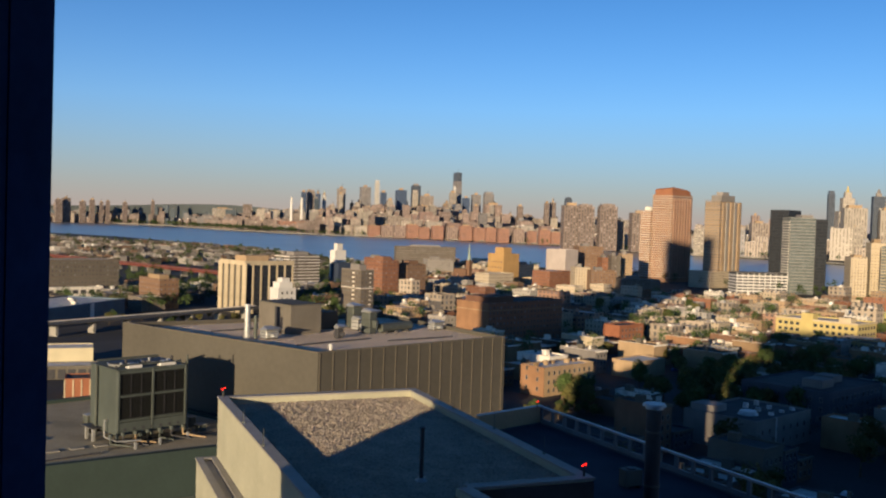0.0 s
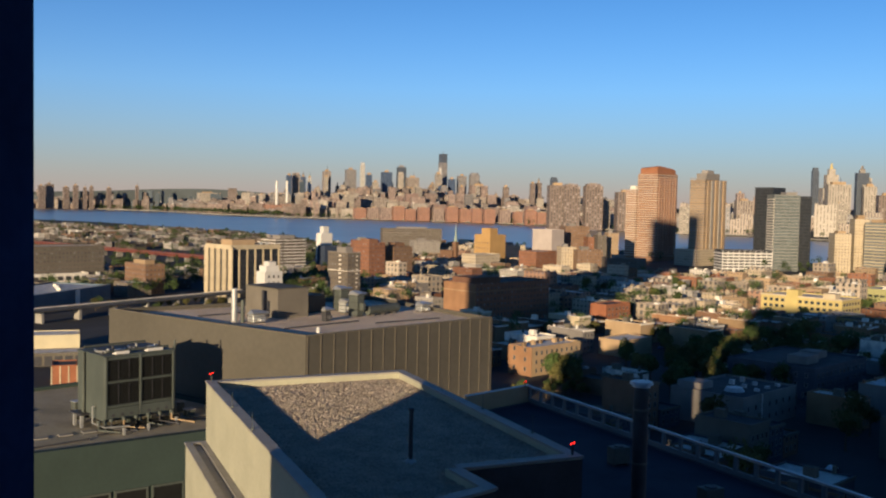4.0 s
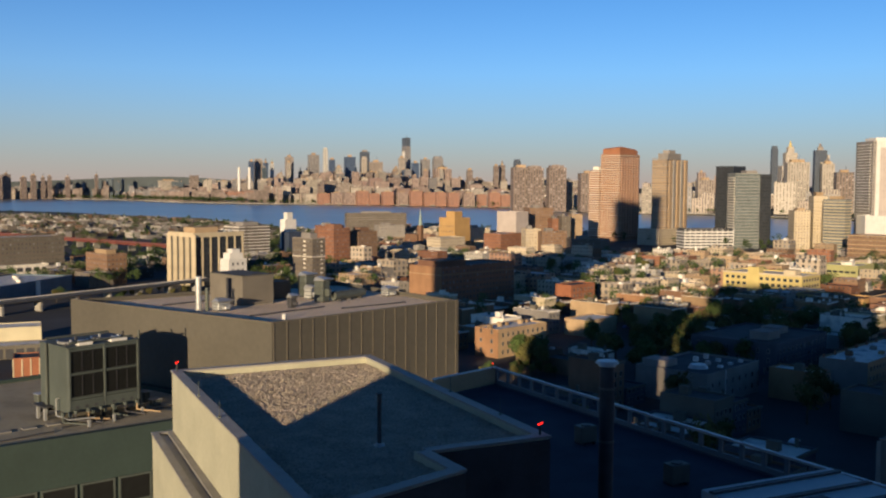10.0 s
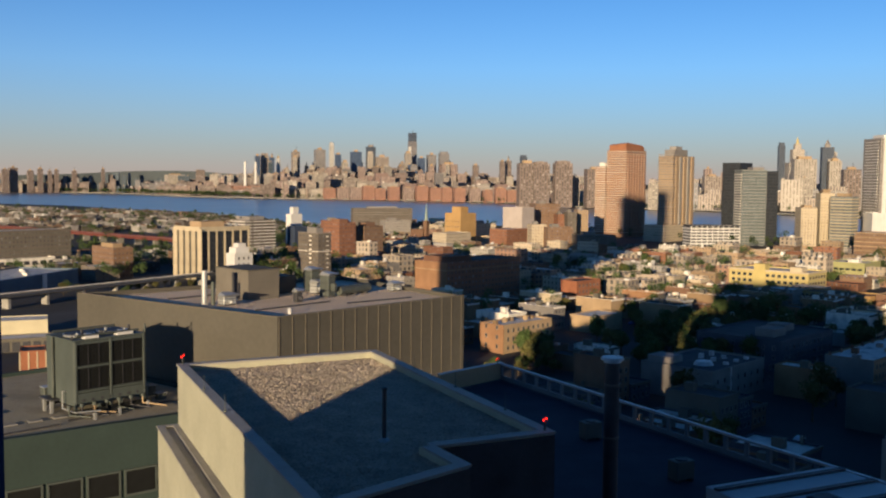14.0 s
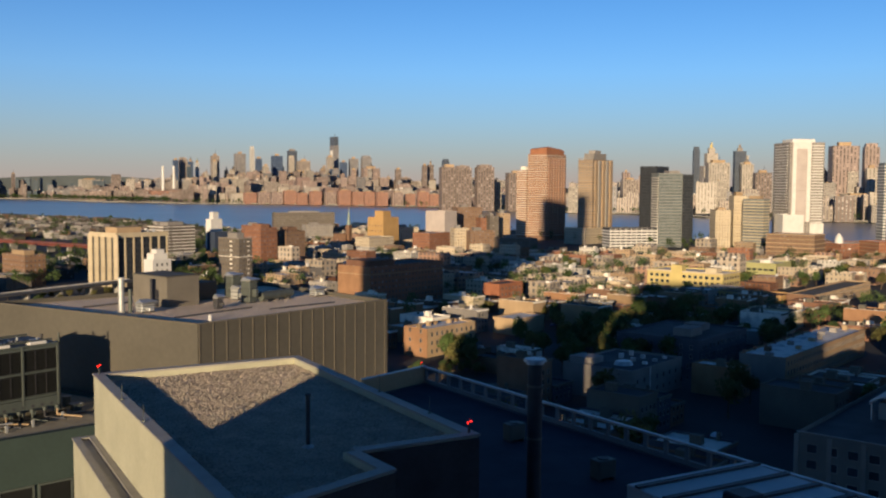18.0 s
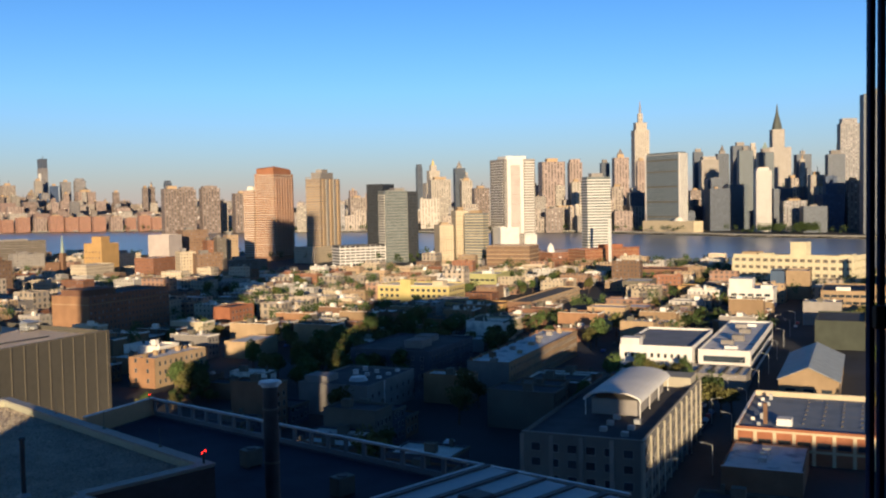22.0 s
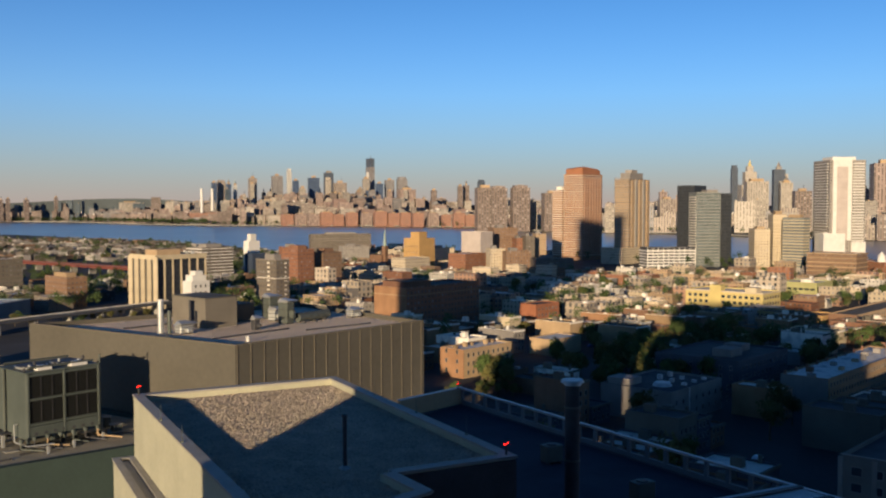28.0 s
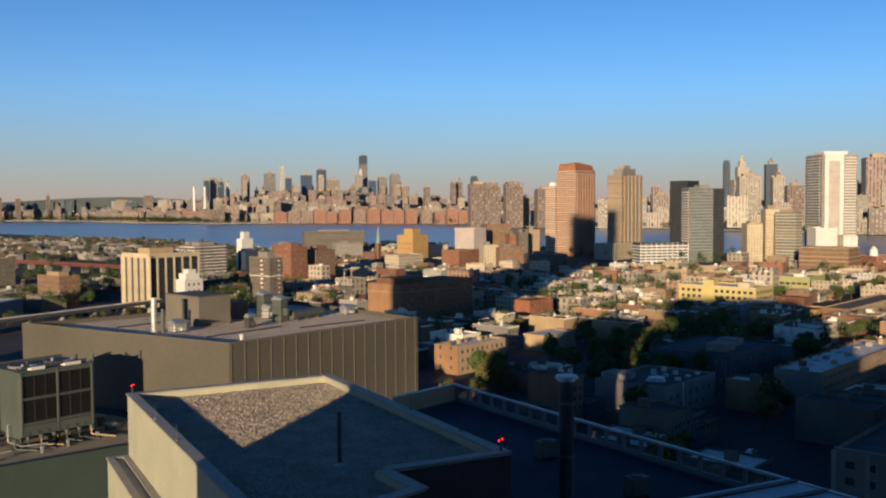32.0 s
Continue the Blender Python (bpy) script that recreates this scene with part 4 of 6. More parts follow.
def slab_building(name, pts, z1, wall, roof, label, par, t, cop=0.0):
    pts = ccw(pts)
    ob, inner = shell(name, pts, 0, z1, wall, None, par, t)
    plate("roof", [(p.x, p.y) for p in inner], z1 - par - 0.3, z1 - par, roof, ob)
    if cop:
        n = len(pts)
        for i in range(n):
            a, b = Vector(pts[i]), Vector(pts[(i + 1) % n])
            e = (b - a).normalized()
            k = Vector((-e.y, e.x))
            q = [a - k * 0.06 - e * 0.06, b - k * 0.06 + e * 0.06, b + k * (t + 0.06) + e * 0.06, a + k * (t + 0.06) - e * 0.06]
            plate("coping", [(v.x, v.y) for v in q], z1 + 0.004 + 0.004 * (i % 2), z1 + cop + 0.004 * (i % 2), M["coping"], ob)
    return tagged(ob, label, "building")


NEAR = [(-12.1, 51.7), (-1.6, 56.1), (6.1, 37.6), (1.2, 35.6), (2.4, 33.2), (-2.6, 28.7)]
near = slab_building("tower_wing", NEAR, 61.9, M["stucco"], M["gravel"], "cream stucco wing with a gravel roof and pale coping", 0.31, 0.4, 0.1)
ledge = slab_building("lower_wing", [(-13.1, 51.3), (-12.12, 51.72), (-3.35, 30.2), (-4.3, 29.8)], 58.6, M["stucco"], M["coping"], "lower cream stucco ledge beside the wing", 0.03, 0.25, 0.1)

# podium with the cooling plant
POD = [(-36.0, 53.3), (-11.6, 70.7), (-13.0, 74.36), (-29.3, 86.6), (-47.0, 69.5)]
podium = slab_building("plant_podium", POD, 55.3, mat("greenwall", (0.036, 0.056, 0.05), 0.8, 0.15, 0.3, 4), M["deck"], "grey-green podium with a flat grey roof", 0.3, 0.5)

FURTHER = Matrix.Translation((0, 0, EYE)) @ Matrix.Scale(1.23, 4) @ Matrix.Translation((0, 0, -EYE))
BROWN = [(-9.4, 72.0), (5.56, 86.16), (-6.4, 103.2), (-29.24, 87.0)]
hall = slab_building("ribbed_hall", BROWN, 61.6, M["bronze"], M["membrane"], "large windowless brown hall with ribbed metal panels", 0.4, 0.2)
a, b = Vector(BROWN[0]), Vector(BROWN[1])
for i in range(17):
    p = a.lerp(b, (i + 0.12) / 16.4)
    ob = box("rib", -0.035, -0.06, 0, 0.035, -0.01, 61.56, M["bronzerib"], hall)
    ob.matrix_basis = frame_at(p.x, p.y, 46.6)

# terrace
terrace = slab_building("terrace_wing", [(3.1, 77.9), (8.8, 83.2), (29.5, 43.0), (20, 20), (4.0, 20), (4.0, 33), (7.2, 37.0), (-0.5, 56.5)], 54.6, M["dimgrey"], M["shadedeck"], "dark flat terrace roof", 0.1, 0.3)

flue = tube("flue_pipe", *bearing(12.6, 45), 54.5, 63.6, 0.35, M["darkmetal"], None, None, 20)
tagged(flue, "tall dark round flue stack with a flat cap on the terrace", "flue stack")

# ---- the building with the window ----
FAC = 20.0


def own(name, x0, y0, z0, x1, y1, z1, material, label, category):
    ob = box(name, x0, y0, z0, x1, y1, z1, material)
    ob.matrix_basis = frame_at(0, 0, FAC + 90)
    return tagged(ob, label, category, kind="structure")


# own axes: x to the right along the front, y outwards from it; the eye stands at the origin
W0, W1, GAP, ROOF_TOP = -2.474, 1.497, 2.5, 86.5
own("wall_front_left", -9.5, GAP, 0, W0, GAP + 0.2, ROOF_TOP, M["frame"], "dark facade beside the window", "wall")
own("wall_front_right", W1, GAP, 0, 53, GAP + 0.2, ROOF_TOP, M["frame"], "dark facade beside the window", "wall")
own("wall_below", W0, GAP, 0, W1, GAP + 0.2, EYE - 1.3, M["frame"], "dark facade below the window", "wall")
own("wall_above", W0, GAP, EYE + 1.2, W1, GAP + 0.2, ROOF_TOP, M["frame"], "dark facade above the window", "wall")
own("wall_back", -9.5, -25, 0, 53, -24.7, ROOF_TOP, M["concrete"], "plain back wall", "wall")
own("wall_left", -9.5, -24.7, 0, -9.2, GAP, ROOF_TOP, M["concrete"], "plain side wall", "wall")
own("wall_right", 52.7, -24.7, 0, 53, GAP, ROOF_TOP, M["concrete"], "plain side wall", "wall")
own("wall_room_left", -3.6, -4, EYE - 1.55, -3.4, GAP, EYE + 1.25, M["grey"], "plain room wall", "wall")
own("wall_room_right", 2.6, -4, EYE - 1.55, 2.8, GAP, EYE + 1.25, M["grey"], "plain room wall", "wall")
own("wall_room_back", -3.6, -4.2, EYE - 1.55, 2.8, -4, EYE + 1.25, M["grey"], "plain room wall", "wall")
own("ceiling", -9.1, -24.7, EYE + 1.25, 46.7, GAP, EYE + 1.5, M["white"], "plain ceiling", "ceiling")
own("floor", -9.1, -24.7, EYE - 1.8, 46.7, GAP, EYE - 1.55, M["wood"], "plain floor", "floor")
# added masses out of view that cast the shadow edge on the gravel
own("wall_fin", -19.3, GAP - 3, 0, -16.2, GAP, ROOF_TOP, M["concrete"], "broad concrete pier of the facade", "wall")
own("wall_fin", -16.198, GAP - 1, 0, -9.502, GAP - 0.003, ROOF_TOP, M["concrete"], "plain concrete flank of the facade", "wall")
# added high block, never in view, placed to widen the street shadow
own("upper_storeys", -27.3, -25, 75, -9.6, -6, ROOF_TOP, M["concrete"], "upper storeys that reach out beside the fins", "wall")
# added low block behind the eye, to darken the streets on the right
own("low_wing", 53.02, -25, 0, 120, -4, 36.5, M["concrete"], "lower wing of the same building", "wall")
own("roof_slab", -9.5, -25, ROOF_TOP - 0.5, 53, GAP, ROOF_TOP - 0.1, M["tar"], "flat roof", "roof")
win = own("window_1", W0 - 0.09, GAP - 0.06, EYE - 1.3, W0 - 0.004, GAP - 0.004, EYE + 1.2, M["frame"], "dark metal window frame with slim sash bars", "window")
box("window_frame", W0 - 0.22, GAP - 0.1, EYE - 1.3, W0 - 0.12, GAP - 0.004, EYE + 1.2, M["darkmetal"], win, 0.006)
box("sash_bar", 1.330, GAP + 0.1, EYE - 1.3, 1.346, GAP + 0.125, EYE + 1.2, M["frame"], win, 0.002)
box("sash_bar", 1.361, GAP + 0.1, EYE - 1.3, 1.376, GAP + 0.125, EYE + 1.2, M["frame"], win, 0.002)
box("latch", 1.334, GAP + 0.07, EYE - 0.375, 1.372, GAP + 0.1, EYE - 0.31, M["darkmetal"], win, 0.004)
box("hinge", W0 - 0.11, GAP - 0.085, EYE + 0.42, W0 - 0.06, GAP - 0.06, EYE + 0.56, M["darkmetal"], win, 0.004)
for x_, w_ in ((W0 - 0.045, 0.012), (W0 - 0.105, 0.01), (W0 - 0.175, 0.014)):
    box("bead", x_, GAP - 0.118, EYE - 1.3, x_ + w_, GAP - 0.102, EYE + 1.2, M["blue"], win, 0.003)
for k in range(9):
    box("notch", W0 - 0.03, GAP - 0.075, EYE - 1.1 + 0.26 * k, W0 - 0.012, GAP - 0.062, EYE - 1.02 + 0.26 * k, M["blue"], win, 0.002)
# a curtain drawn to the side
cv, cf = [], []
for i in range(61):
    q = i / 60
    x_ = -3.35 + 0.98 * q
    y_ = GAP - 0.22 + 0.05 * math.sin(q * 42)
    cv += [(x_ + 0.03 * math.sin(q * 9), y_, EYE - 1.5), (x_, y_, EYE + 1.2)]
    if i:
        cf.append((2 * i - 2, 2 * i, 2 * i + 1, 2 * i - 1))
cur = link("curtain", cv, cf, mat("curtain_cloth", (0.03, 0.05, 0.15), 0.9, 0.2, 3, 40))
cur.modifiers.new("thickness", "SOLIDIFY").thickness = 0.004
cur.matrix_basis = frame_at(0, 0, FAC + 90)
tagged(cur, "dark blue curtain drawn beside the window", "curtain")

# a tower beside this one, out of view, that throws its shade along the streets
cx, cy = bearing(22, 60)
lx, ly = bearing(112, -185.4)
block("office_tower", cx + lx, cy + ly, 66, 25, 195, 112, F["glass"], M["tar"], "tall glass office tower near the window", "office tower")

# ---- low buildings in the streets below ----
UX, UY = bearing(47)
VX, VY = bearing(-43)


def lot(s, r):
    """A place by its way along the avenues (s) and across them (r)."""
    return s * UX + r * VX, s * UY + r * VY


st = block("loft_building", *lot(214.5, 46.5), 80, 29, 17, 47, M["loft"], M["tar"], "grey-cream loft building with a dark roof and tall windows", "loft building", 0.9)
for k in range(4):
    for i in range(20):
        share("window", WINB, st, pose(3.0 + i * 3.9, 0, 1.2 + 3.9 * k))
piers(st, 80, 0, 16.6, 10, M["loftpier"], "x", 0.8, 0.4)
windows(st, WINB, 29, (1.2, 5.1, 9.0, 12.6), 6, "y")
hut(st, 70, 1, 79.6, 12, 16, 19, M["loftpier"], "stair_house")
box("coping", -0.15, -0.15, 17.004, 80, 0.35, 17.25, M["loftpier"], st)
# coping and piers in a dimmer grey on the shaded end
box("coping", -0.15, 0.36, 17.004, 0.35, 29.1, 17.2, M["grey"], st)
piers(st, 29, 0, 16.6, 4, M["grey"], "y", 1.0, 0.35)
pav = box("penthouse", 28, 7.5, 16.1, 62, 19.5, 20.2, M["grey"], st, 0.05, "grey rooftop pavilion")
av, af = [], []
for i in range(17):
    a_ = math.pi * i / 16
    for x_ in (25.5, 64.0):
        av += [(x_, 13.5 - 7.6 * math.cos(a_), 20.2 + 2.6 * math.sin(a_)), (x_, 13.5 - 7.3 * math.cos(a_), 20.0 + 2.4 * math.sin(a_))]
    if i:
        q = 4 * i
        af += [(q - 4, q, q + 2, q - 2), (q - 3, q - 1, q + 3, q + 1), (q - 4, q - 3, q + 1, q), (q - 2, q + 2, q + 3, q - 1)]
tagged(link("canopy", av, af, M["white"], st), "curved pale metal canopy roof")
for x_ in (26.2, 38, 50, 63.2):
    for y_ in (6.4, 20.6):
        tube("canopy_post", x_, y_, 16.1, 20.2, 0.14, M["white"], st, None, 8)
for i in range(6):
    hut(st, 6 + i * 3.4, 5 + (i % 2) * 6, 7.6 + i * 3.4, 6.6 + (i % 2) * 6, 16.0, 17.2, M["galv"], "vent")

rb = block("brick_workshop", *lot(270, -2), 48, 35, 9.4, 47, M["redbrick"], mat("slate_roof", (0.21, 0.24, 0.27), 0.85, 0.25, 0.15, 2, tint=(0.24, 0.25, 0.26)), "long red brick workshop with white piers and a dark flat roof", "workshop", 0.7)
piers(rb, 35, 0, 8.8, 7, M["cream"], "y", 0.9, 0.3)
box("coping", -0.5, -0.02, 8.75, -0.02, 35, 9.45, M["redbrick"], rb)
box("cornice", -0.42, -0.02, 8.2, -0.02, 35, 8.74, M["cream"], rb)
box("stone_band", -0.35, -0.02, 3.4, -0.02, 35, 4.0, M["cream"], rb)
for i in range(7):
    share("window", WINS, rb, pose(0, 2.5 + 5 * i, 4.6, 0, 0, -90))
hut(rb, 7, 27.5, 8.1, 28.6, 8.6, 14.5, M["brown"], "chimney")
hut(rb, 6, 21, 10, 25, 8.6, 10.6, M["white"], "stair_house")
box("parapet_cap", 0.4, 34.5, 9.404, 48, 35.1, 9.75, M["pale"], rb)
for k in range(9):
    hut(rb, 4 + 4.6 * k, 29 + 2 * (k % 2), 4.9 + 4.6 * k, 30 + 2 * (k % 2), 8.6, 9.8 + 0.3 * (k % 3), M["pale"] if k % 2 else M["galv"], "roof_unit")
hut(rb, 46.6, 0.4, 47.6, 34.6, 8.6, 10.3, M["cream"], "end_wall")
for k in range(4):
    for i in range(6):
        share("skylight", BOX, rb, Matrix.LocRotScale((10 + 6 * i, 3 + 5 * k, 8.6), None, (0.8, 0.6, 0.35)))
lr = block("garage_building", *lot(240, 14), 26, 19, 6, 47, M["brown"], M["silver"], "low dark garage with a pale roof and white edge", "garage", 0.4)
for i in range(3):
    hut(lr, 8 + 5 * i, 9, 10 + 5 * i, 11, 5.4, 6.8, M["galv"], "roof_unit")
box("coping", -0.1, -0.1, 6.004, 0.4, 19.1, 6.12, M["white"], lr)

wb = block("workshop", *lot(386, 64), 56, 29, 12.6, 47, M["white"], mat("grey_roof", (0.20, 0.21, 0.23), 0.85, 0.2, 0.15, 2), "white workshop with a grey roof and small dark windows", "workshop", 0.9)
windows(wb, WIN, 29, (1.5, 7.6), 10, "y")
hut(wb, 0.1, 21, 7, 28.6, 11.6, 15.2, M["white"], "gable")
hut(wb, 20, 24, 26, 28, 11.6, 13.6, M["grey"], "roof_unit")
wb2 = block("workshop", *lot(389, 42), 95, 20, 11.5, 47, M["white"], M["silver"], "long white workshop with glazed bands", "workshop", 0.8)
for z in (2.0, 6.6):
    box("window_band", 4, -0.15, z, 91, -0.02, z + 2.4, M["glass"], wb2)
    box("window_band", -0.15, 2, z, -0.02, 18, z + 2.4, M["glass"], wb2)
for i in range(7):
    hut(wb2, 8 + 12 * i, 6 + (i % 2) * 3, 11.5 + 12 * i, 11 + (i % 2) * 3, 10.6, 11.9 + 0.6 * (i % 3), M["grey"] if i % 3 else M["white"], "roof_unit")
sh = block("shed", *lot(366, 41), 20, 28, 6, 47, M["grey"], M["pale"], "low shed with a patched roof", "shed", 0.4)
for i in range(5):
    share("skylight", BOX, sh, Matrix.LocRotScale((2, 3 + 5 * i, 5.5), None, (15, 1.2, 0.7)))

# gabled hall
gv = [(0, 0, 0), (62, 0, 0), (62, 20, 0), (0, 20, 0), (0, 0, 7), (62, 0, 7), (62, 20, 7), (0, 20, 7), (0, 10, 11.5), (62, 10, 11.5)]
gh = link("gabled_hall", gv, [(0, 1, 5, 4), (2, 3, 7, 6), (3, 0, 4, 8, 7), (1, 2, 6, 9, 5)], M["tan"])
gh.matrix_basis = frame_at(*lot(356, 9), 47)
tagged(gh, "tan hall with a pale sheet-metal gable roof", "hall")
for nm, (ya, za, yb, zb) in (("roof_slope", (-0.6, 6.9, 10, 11.7)), ("roof_slope", (20.6, 6.9, 10, 11.7))):
    link(nm, [(-0.8, ya, za), (62.8, ya, za), (62.8, yb, zb), (-0.8, yb, zb), (-0.8, ya, za + 0.2), (62.8, ya, za + 0.2), (62.8, yb, zb + 0.2), (-0.8, yb, zb + 0.2)],
         [(0, 1, 2, 3), (4, 5, 6, 7), (0, 1, 5, 4), (1, 2, 6, 5), (2, 3, 7, 6), (3, 0, 4, 7)], M["gableroof"], gh)
for i in range(3):
    share("window", WINS, gh, pose(0, 4 + 6 * i, 2.5, 0, 0, -90))

dk = block("garage_building", 349, 327, 40, 21.6, 13.5, 47, mat("dark_green_wall", (0.05, 0.058, 0.045), 0.85, 0.2, 0.2, 2), M["tar"], "plain dark green windowless block", "warehouse", 0.6)
gs = block("flat_building", *lot(280, 153), 36, 27, 11, 47, M["grey"], M["tar"], "grey flat-roofed building with a round skylight", "building", 0.7)
tube("skylight", 12, 10, 10.3, 11.6, 3.4, M["galv"], gs, 2.6, 20)
hut(gs, 4, 18, 12, 27, 10.3, 12.6, M["grey"], "stair_house")
for k in range(7):
    hut(gs, 17 + 2.4 * k, 4 + 6 * (k % 3), 18.2 + 2.4 * k, 5.6 + 6 * (k % 3), 10.3, 11.2 + 0.4 * (k % 3), M["galv"] if k % 2 else M["silver"], "roof_unit")
box("drain_pipe", 12, -0.3, 0, 12.3, -0.02, 10.8, M["white"], gs)
windows(gs, WIN, 44, (2, 6), 9)
ib = block("flat_building", *lot(345, 160), 46, 36, 12.5, 47, M["dimgrey"], M["tar"], "grey rendered apartment building", "apartment building", 0.7)
windows(ib, WIN, 46, (1.6, 5, 8.5), 12)
windows(ib, WIN, 36, (1.6, 5, 8.5), 8, "y")
hut(ib, 10, 8, 20, 16, 11.8, 15, M["grey"], "stair_house")
hut(ib, 28, 12, 36, 20, 11.8, 14.5, M["grey"], "stair_house")
hb = block("tenement", *lot(336, 123), 92, 17, 11.5, 47, M["ochrebrown"], M["silver"], "long tan tenement row with many windows", "tenement", 0.6)
windows(hb, WIN, 92, (1.3, 4.7, 8.1), 30)
box("end_wall", -0.15, 0, 0, -0.02, 17, 11.4, M["grey"], hb)
for i in range(9):
    x_, y_ = 2 + i * 10 + random.uniform(0, 5), random.uniform(3, 12)
    hut(hb, x_, y_, x_ + random.uniform(1.2, 2.4), y_ + random.uniform(1.5, 3), 10.8, random.uniform(11.9, 13.2), random.choice((M["brown"], M["grey"], M["tan"])), "bulkhead")
    hut(hb, 1 + i * 10, 15.5, 1.7 + i * 10, 16.3, 10.8, 12.6, M["brick"], "chimney")
br = block("walk_up_building", *lot(299, 259), 32, 13, 12.2, 47, M["tan"], M["silver"], "cream and orange brick walk-up row", "walk-up building", 0.6)
box("end_wall", -0.2, 0, 0, -0.02, 13, 12.1, M["orangebrick"], br)
windows(br, WIN, 32, (1.4, 5.0, 8.6), 9)
for k in range(3):
    for i in range(2):
        share("window", WIN, br, pose(-0.2, 3.5 + 6 * i, 2 + 4 * k, 0, 0, -90))
for i in range(5):
    hut(br, 2 + i * 6.3 + (i % 2), 6 + (i % 3), 3.4 + i * 6.3 + (i % 2), 8 + (i % 3), 11.5, 13.0 + 0.5 * (i % 2), M["tan"] if i % 2 else M["ochrebrown"], "bulkhead")
wr = block("workshop", *lot(372, 266), 24, 14, 8, 47, M["tan"], M["white"], "low workshop with a bright white roof", "workshop", 0.5)
yd = block("shed", *lot(296, 240), 22, 7, 4.6, 47, M["brown"], M["tar"], "low brown shed in a yard", "shed", 0.3)
for k in range(4):
    hut(yd, 2 + 5 * k, 1.5, 3.6 + 5 * k, 3.4, 4.2, 5.2, M["silver"] if k % 2 else M["grey"], "roof_unit")
fb = block("brick_house", *lot(462, 343), 24, 12, 12.5, 47, M["redbrick"], M["tar"], "orange brick house with a dark roof", "house", 0.6)
windows(fb, WIN, 24, (1.5, 5, 8.5), 6)

# steeple
sp = box("church", -5, -9, 0, 5, 9, 16, M["brown"])
sp.matrix_basis = frame_at(*bearing(1.0, 1100), 40)
box("tower", -2.5, -12, 0, 2.5, -7, 26, M["brown"], sp)
tube("spire", 0, -9.5, 26, 46, 2.1, M["copper"], sp, 0.1, 8, "pale green pointed spire")
tagged(sp, "brown church with a pale green pointed spire", "church")

# dock shed with white dome on its roof, in the distance by the river
ds = block("brick_terminal", *bearing(29.6, 1010), 60, 40, 17, 80, F["brick"], M["pale"], "red brick shed with a small white dome", "terminal")
tube("cupola", 12, 18, 16, 22, 4.2, M["white"], ds, 3.6, 12)
tube("dome", 12, 18, 22, 26, 3.8, M["white"], ds, 0.6, 12)
sc = block("scaffolded_building", *bearing(31.5, 1000), 70, 30, 20, 85, F["brick"], M["pale"], "red building frame under construction", "building")
floors(sc, 70, 30, 3, 19, 3.6, M["tan"], 0.8, 0.5)
piers(sc, 70, 0, 21, 22, M["redbrick"], "x", 0.7, 1.0, "scaffold_post")
hut(sc, 30, 4, 52, 18, 19.2, 24, M["redbrick"], "upper_block")
hs = box("hoist_mast", -1.2, -1.2, 0, 1.2, 1.2, 52, M["white"])
hs.matrix_basis = frame_at(*bearing(32.95, 985), 60)
for k in range(12):
    box("tie", -1.5, -1.5, 4 + 4 * k, 1.5, 1.5, 4.4 + 4 * k, M["galv"], hs)
tagged(hs, "slim white construction hoist beside a banded tower", "construction hoist")
rt = tube("chimney", *bearing(48.57, 705), 0, 33, 2.4, M["tan"], None, 1.8, 16)
tagged(rt, "round tan brick factory chimney", "chimney")

# red viaduct on piers
va, vb = Vector((-520, 1245)), Vector((-150, 925))
vl = (vb - va).length
vd = box("viaduct", 0, -6, 8.0, vl, 6, 9.0, M["concrete"])
vd.matrix_basis = frame_at(va.x, va.y, math.degrees(math.atan2((vb - va).x, (vb - va).y)))
tagged(vd, "long red steel viaduct on concrete piers", "viaduct")
for y_ in (-6.3, 5.9):
    box("girder", 0, y_, 6.6, vl, y_ + 0.4, 9.8, M["red"], vd)
for i in range(15):
    x_ = 10 + i * (vl - 20) / 14
    box("pier", x_ - 1, -4, 0, x_ + 1, 4, 8.0, M["concrete"], vd)

ws_ = block("bus_shed", *bearing(-23.4, 456), 26, 16, 9.2, 70, M["ivory"], M["silver"], "pale cream shed with a long blank wall", "shed", 0.4)
wf_ = block("garage_building", *bearing(-23.2, 428), 25, 12, 5.6, 70, M["slatewall"], M["pale"], "low garage with a pale roof and dark doors", "garage", 0.3)
for k in range(6):
    box("garage_door", 1.2 + 4 * k, -0.14, 0.2, 4.2 + 4 * k, -0.02, 4.2, M["darkmetal"], wf_)
oc = block("store", *bearing(-21.6, 386), 9, 12, 7.2, 70, M["redbrick"], M["tar"], "small orange brick store with pale piers", "store", 0.4)
piers(oc, 9, 0, 6.8, 3, M["cream"], "x", 0.5, 0.2)
el = box("elevated_road", 0, -5, 6.5, 170, 5, 7.4, M["slatewall"])
el.matrix_basis = frame_at(-222, 520, 34)
tagged(el, "elevated road with a pale edge", "road")
for i in range(7):
    box("pier", 10 + 24 * i, -3, 0, 11.5 + 24 * i, 3, 6.5, M["concrete"], el)
box("barrier", 0, 5.02, 6.9, 170, 5.3, 8.0, M["pale"], el)
box("barrier", 0, -5.3, 6.9, 170, -5.02, 7.8, M["dimgrey"], el)

# ---- streets and rows of houses ----
KEEP = []
for o in list(scene.objects):
    if o.type == "MESH" and o.parent is None and o.name.split(".")[0] not in ("tower", "hills", "water", "ground", "ground_far", "wall_front_left", "wall_front_right", "wall_below", "wall_above", "wall_fin", "ceiling", "floor", "roof_slab") and o.location.length < 1500:
        c = [o.matrix_basis @ Vector(k) for k in o.bound_box]
        KEEP.append((min(v.x for v in c) - 3, max(v.x for v in c) + 3, min(v.y for v in c) - 3, max(v.y for v in c) + 3))

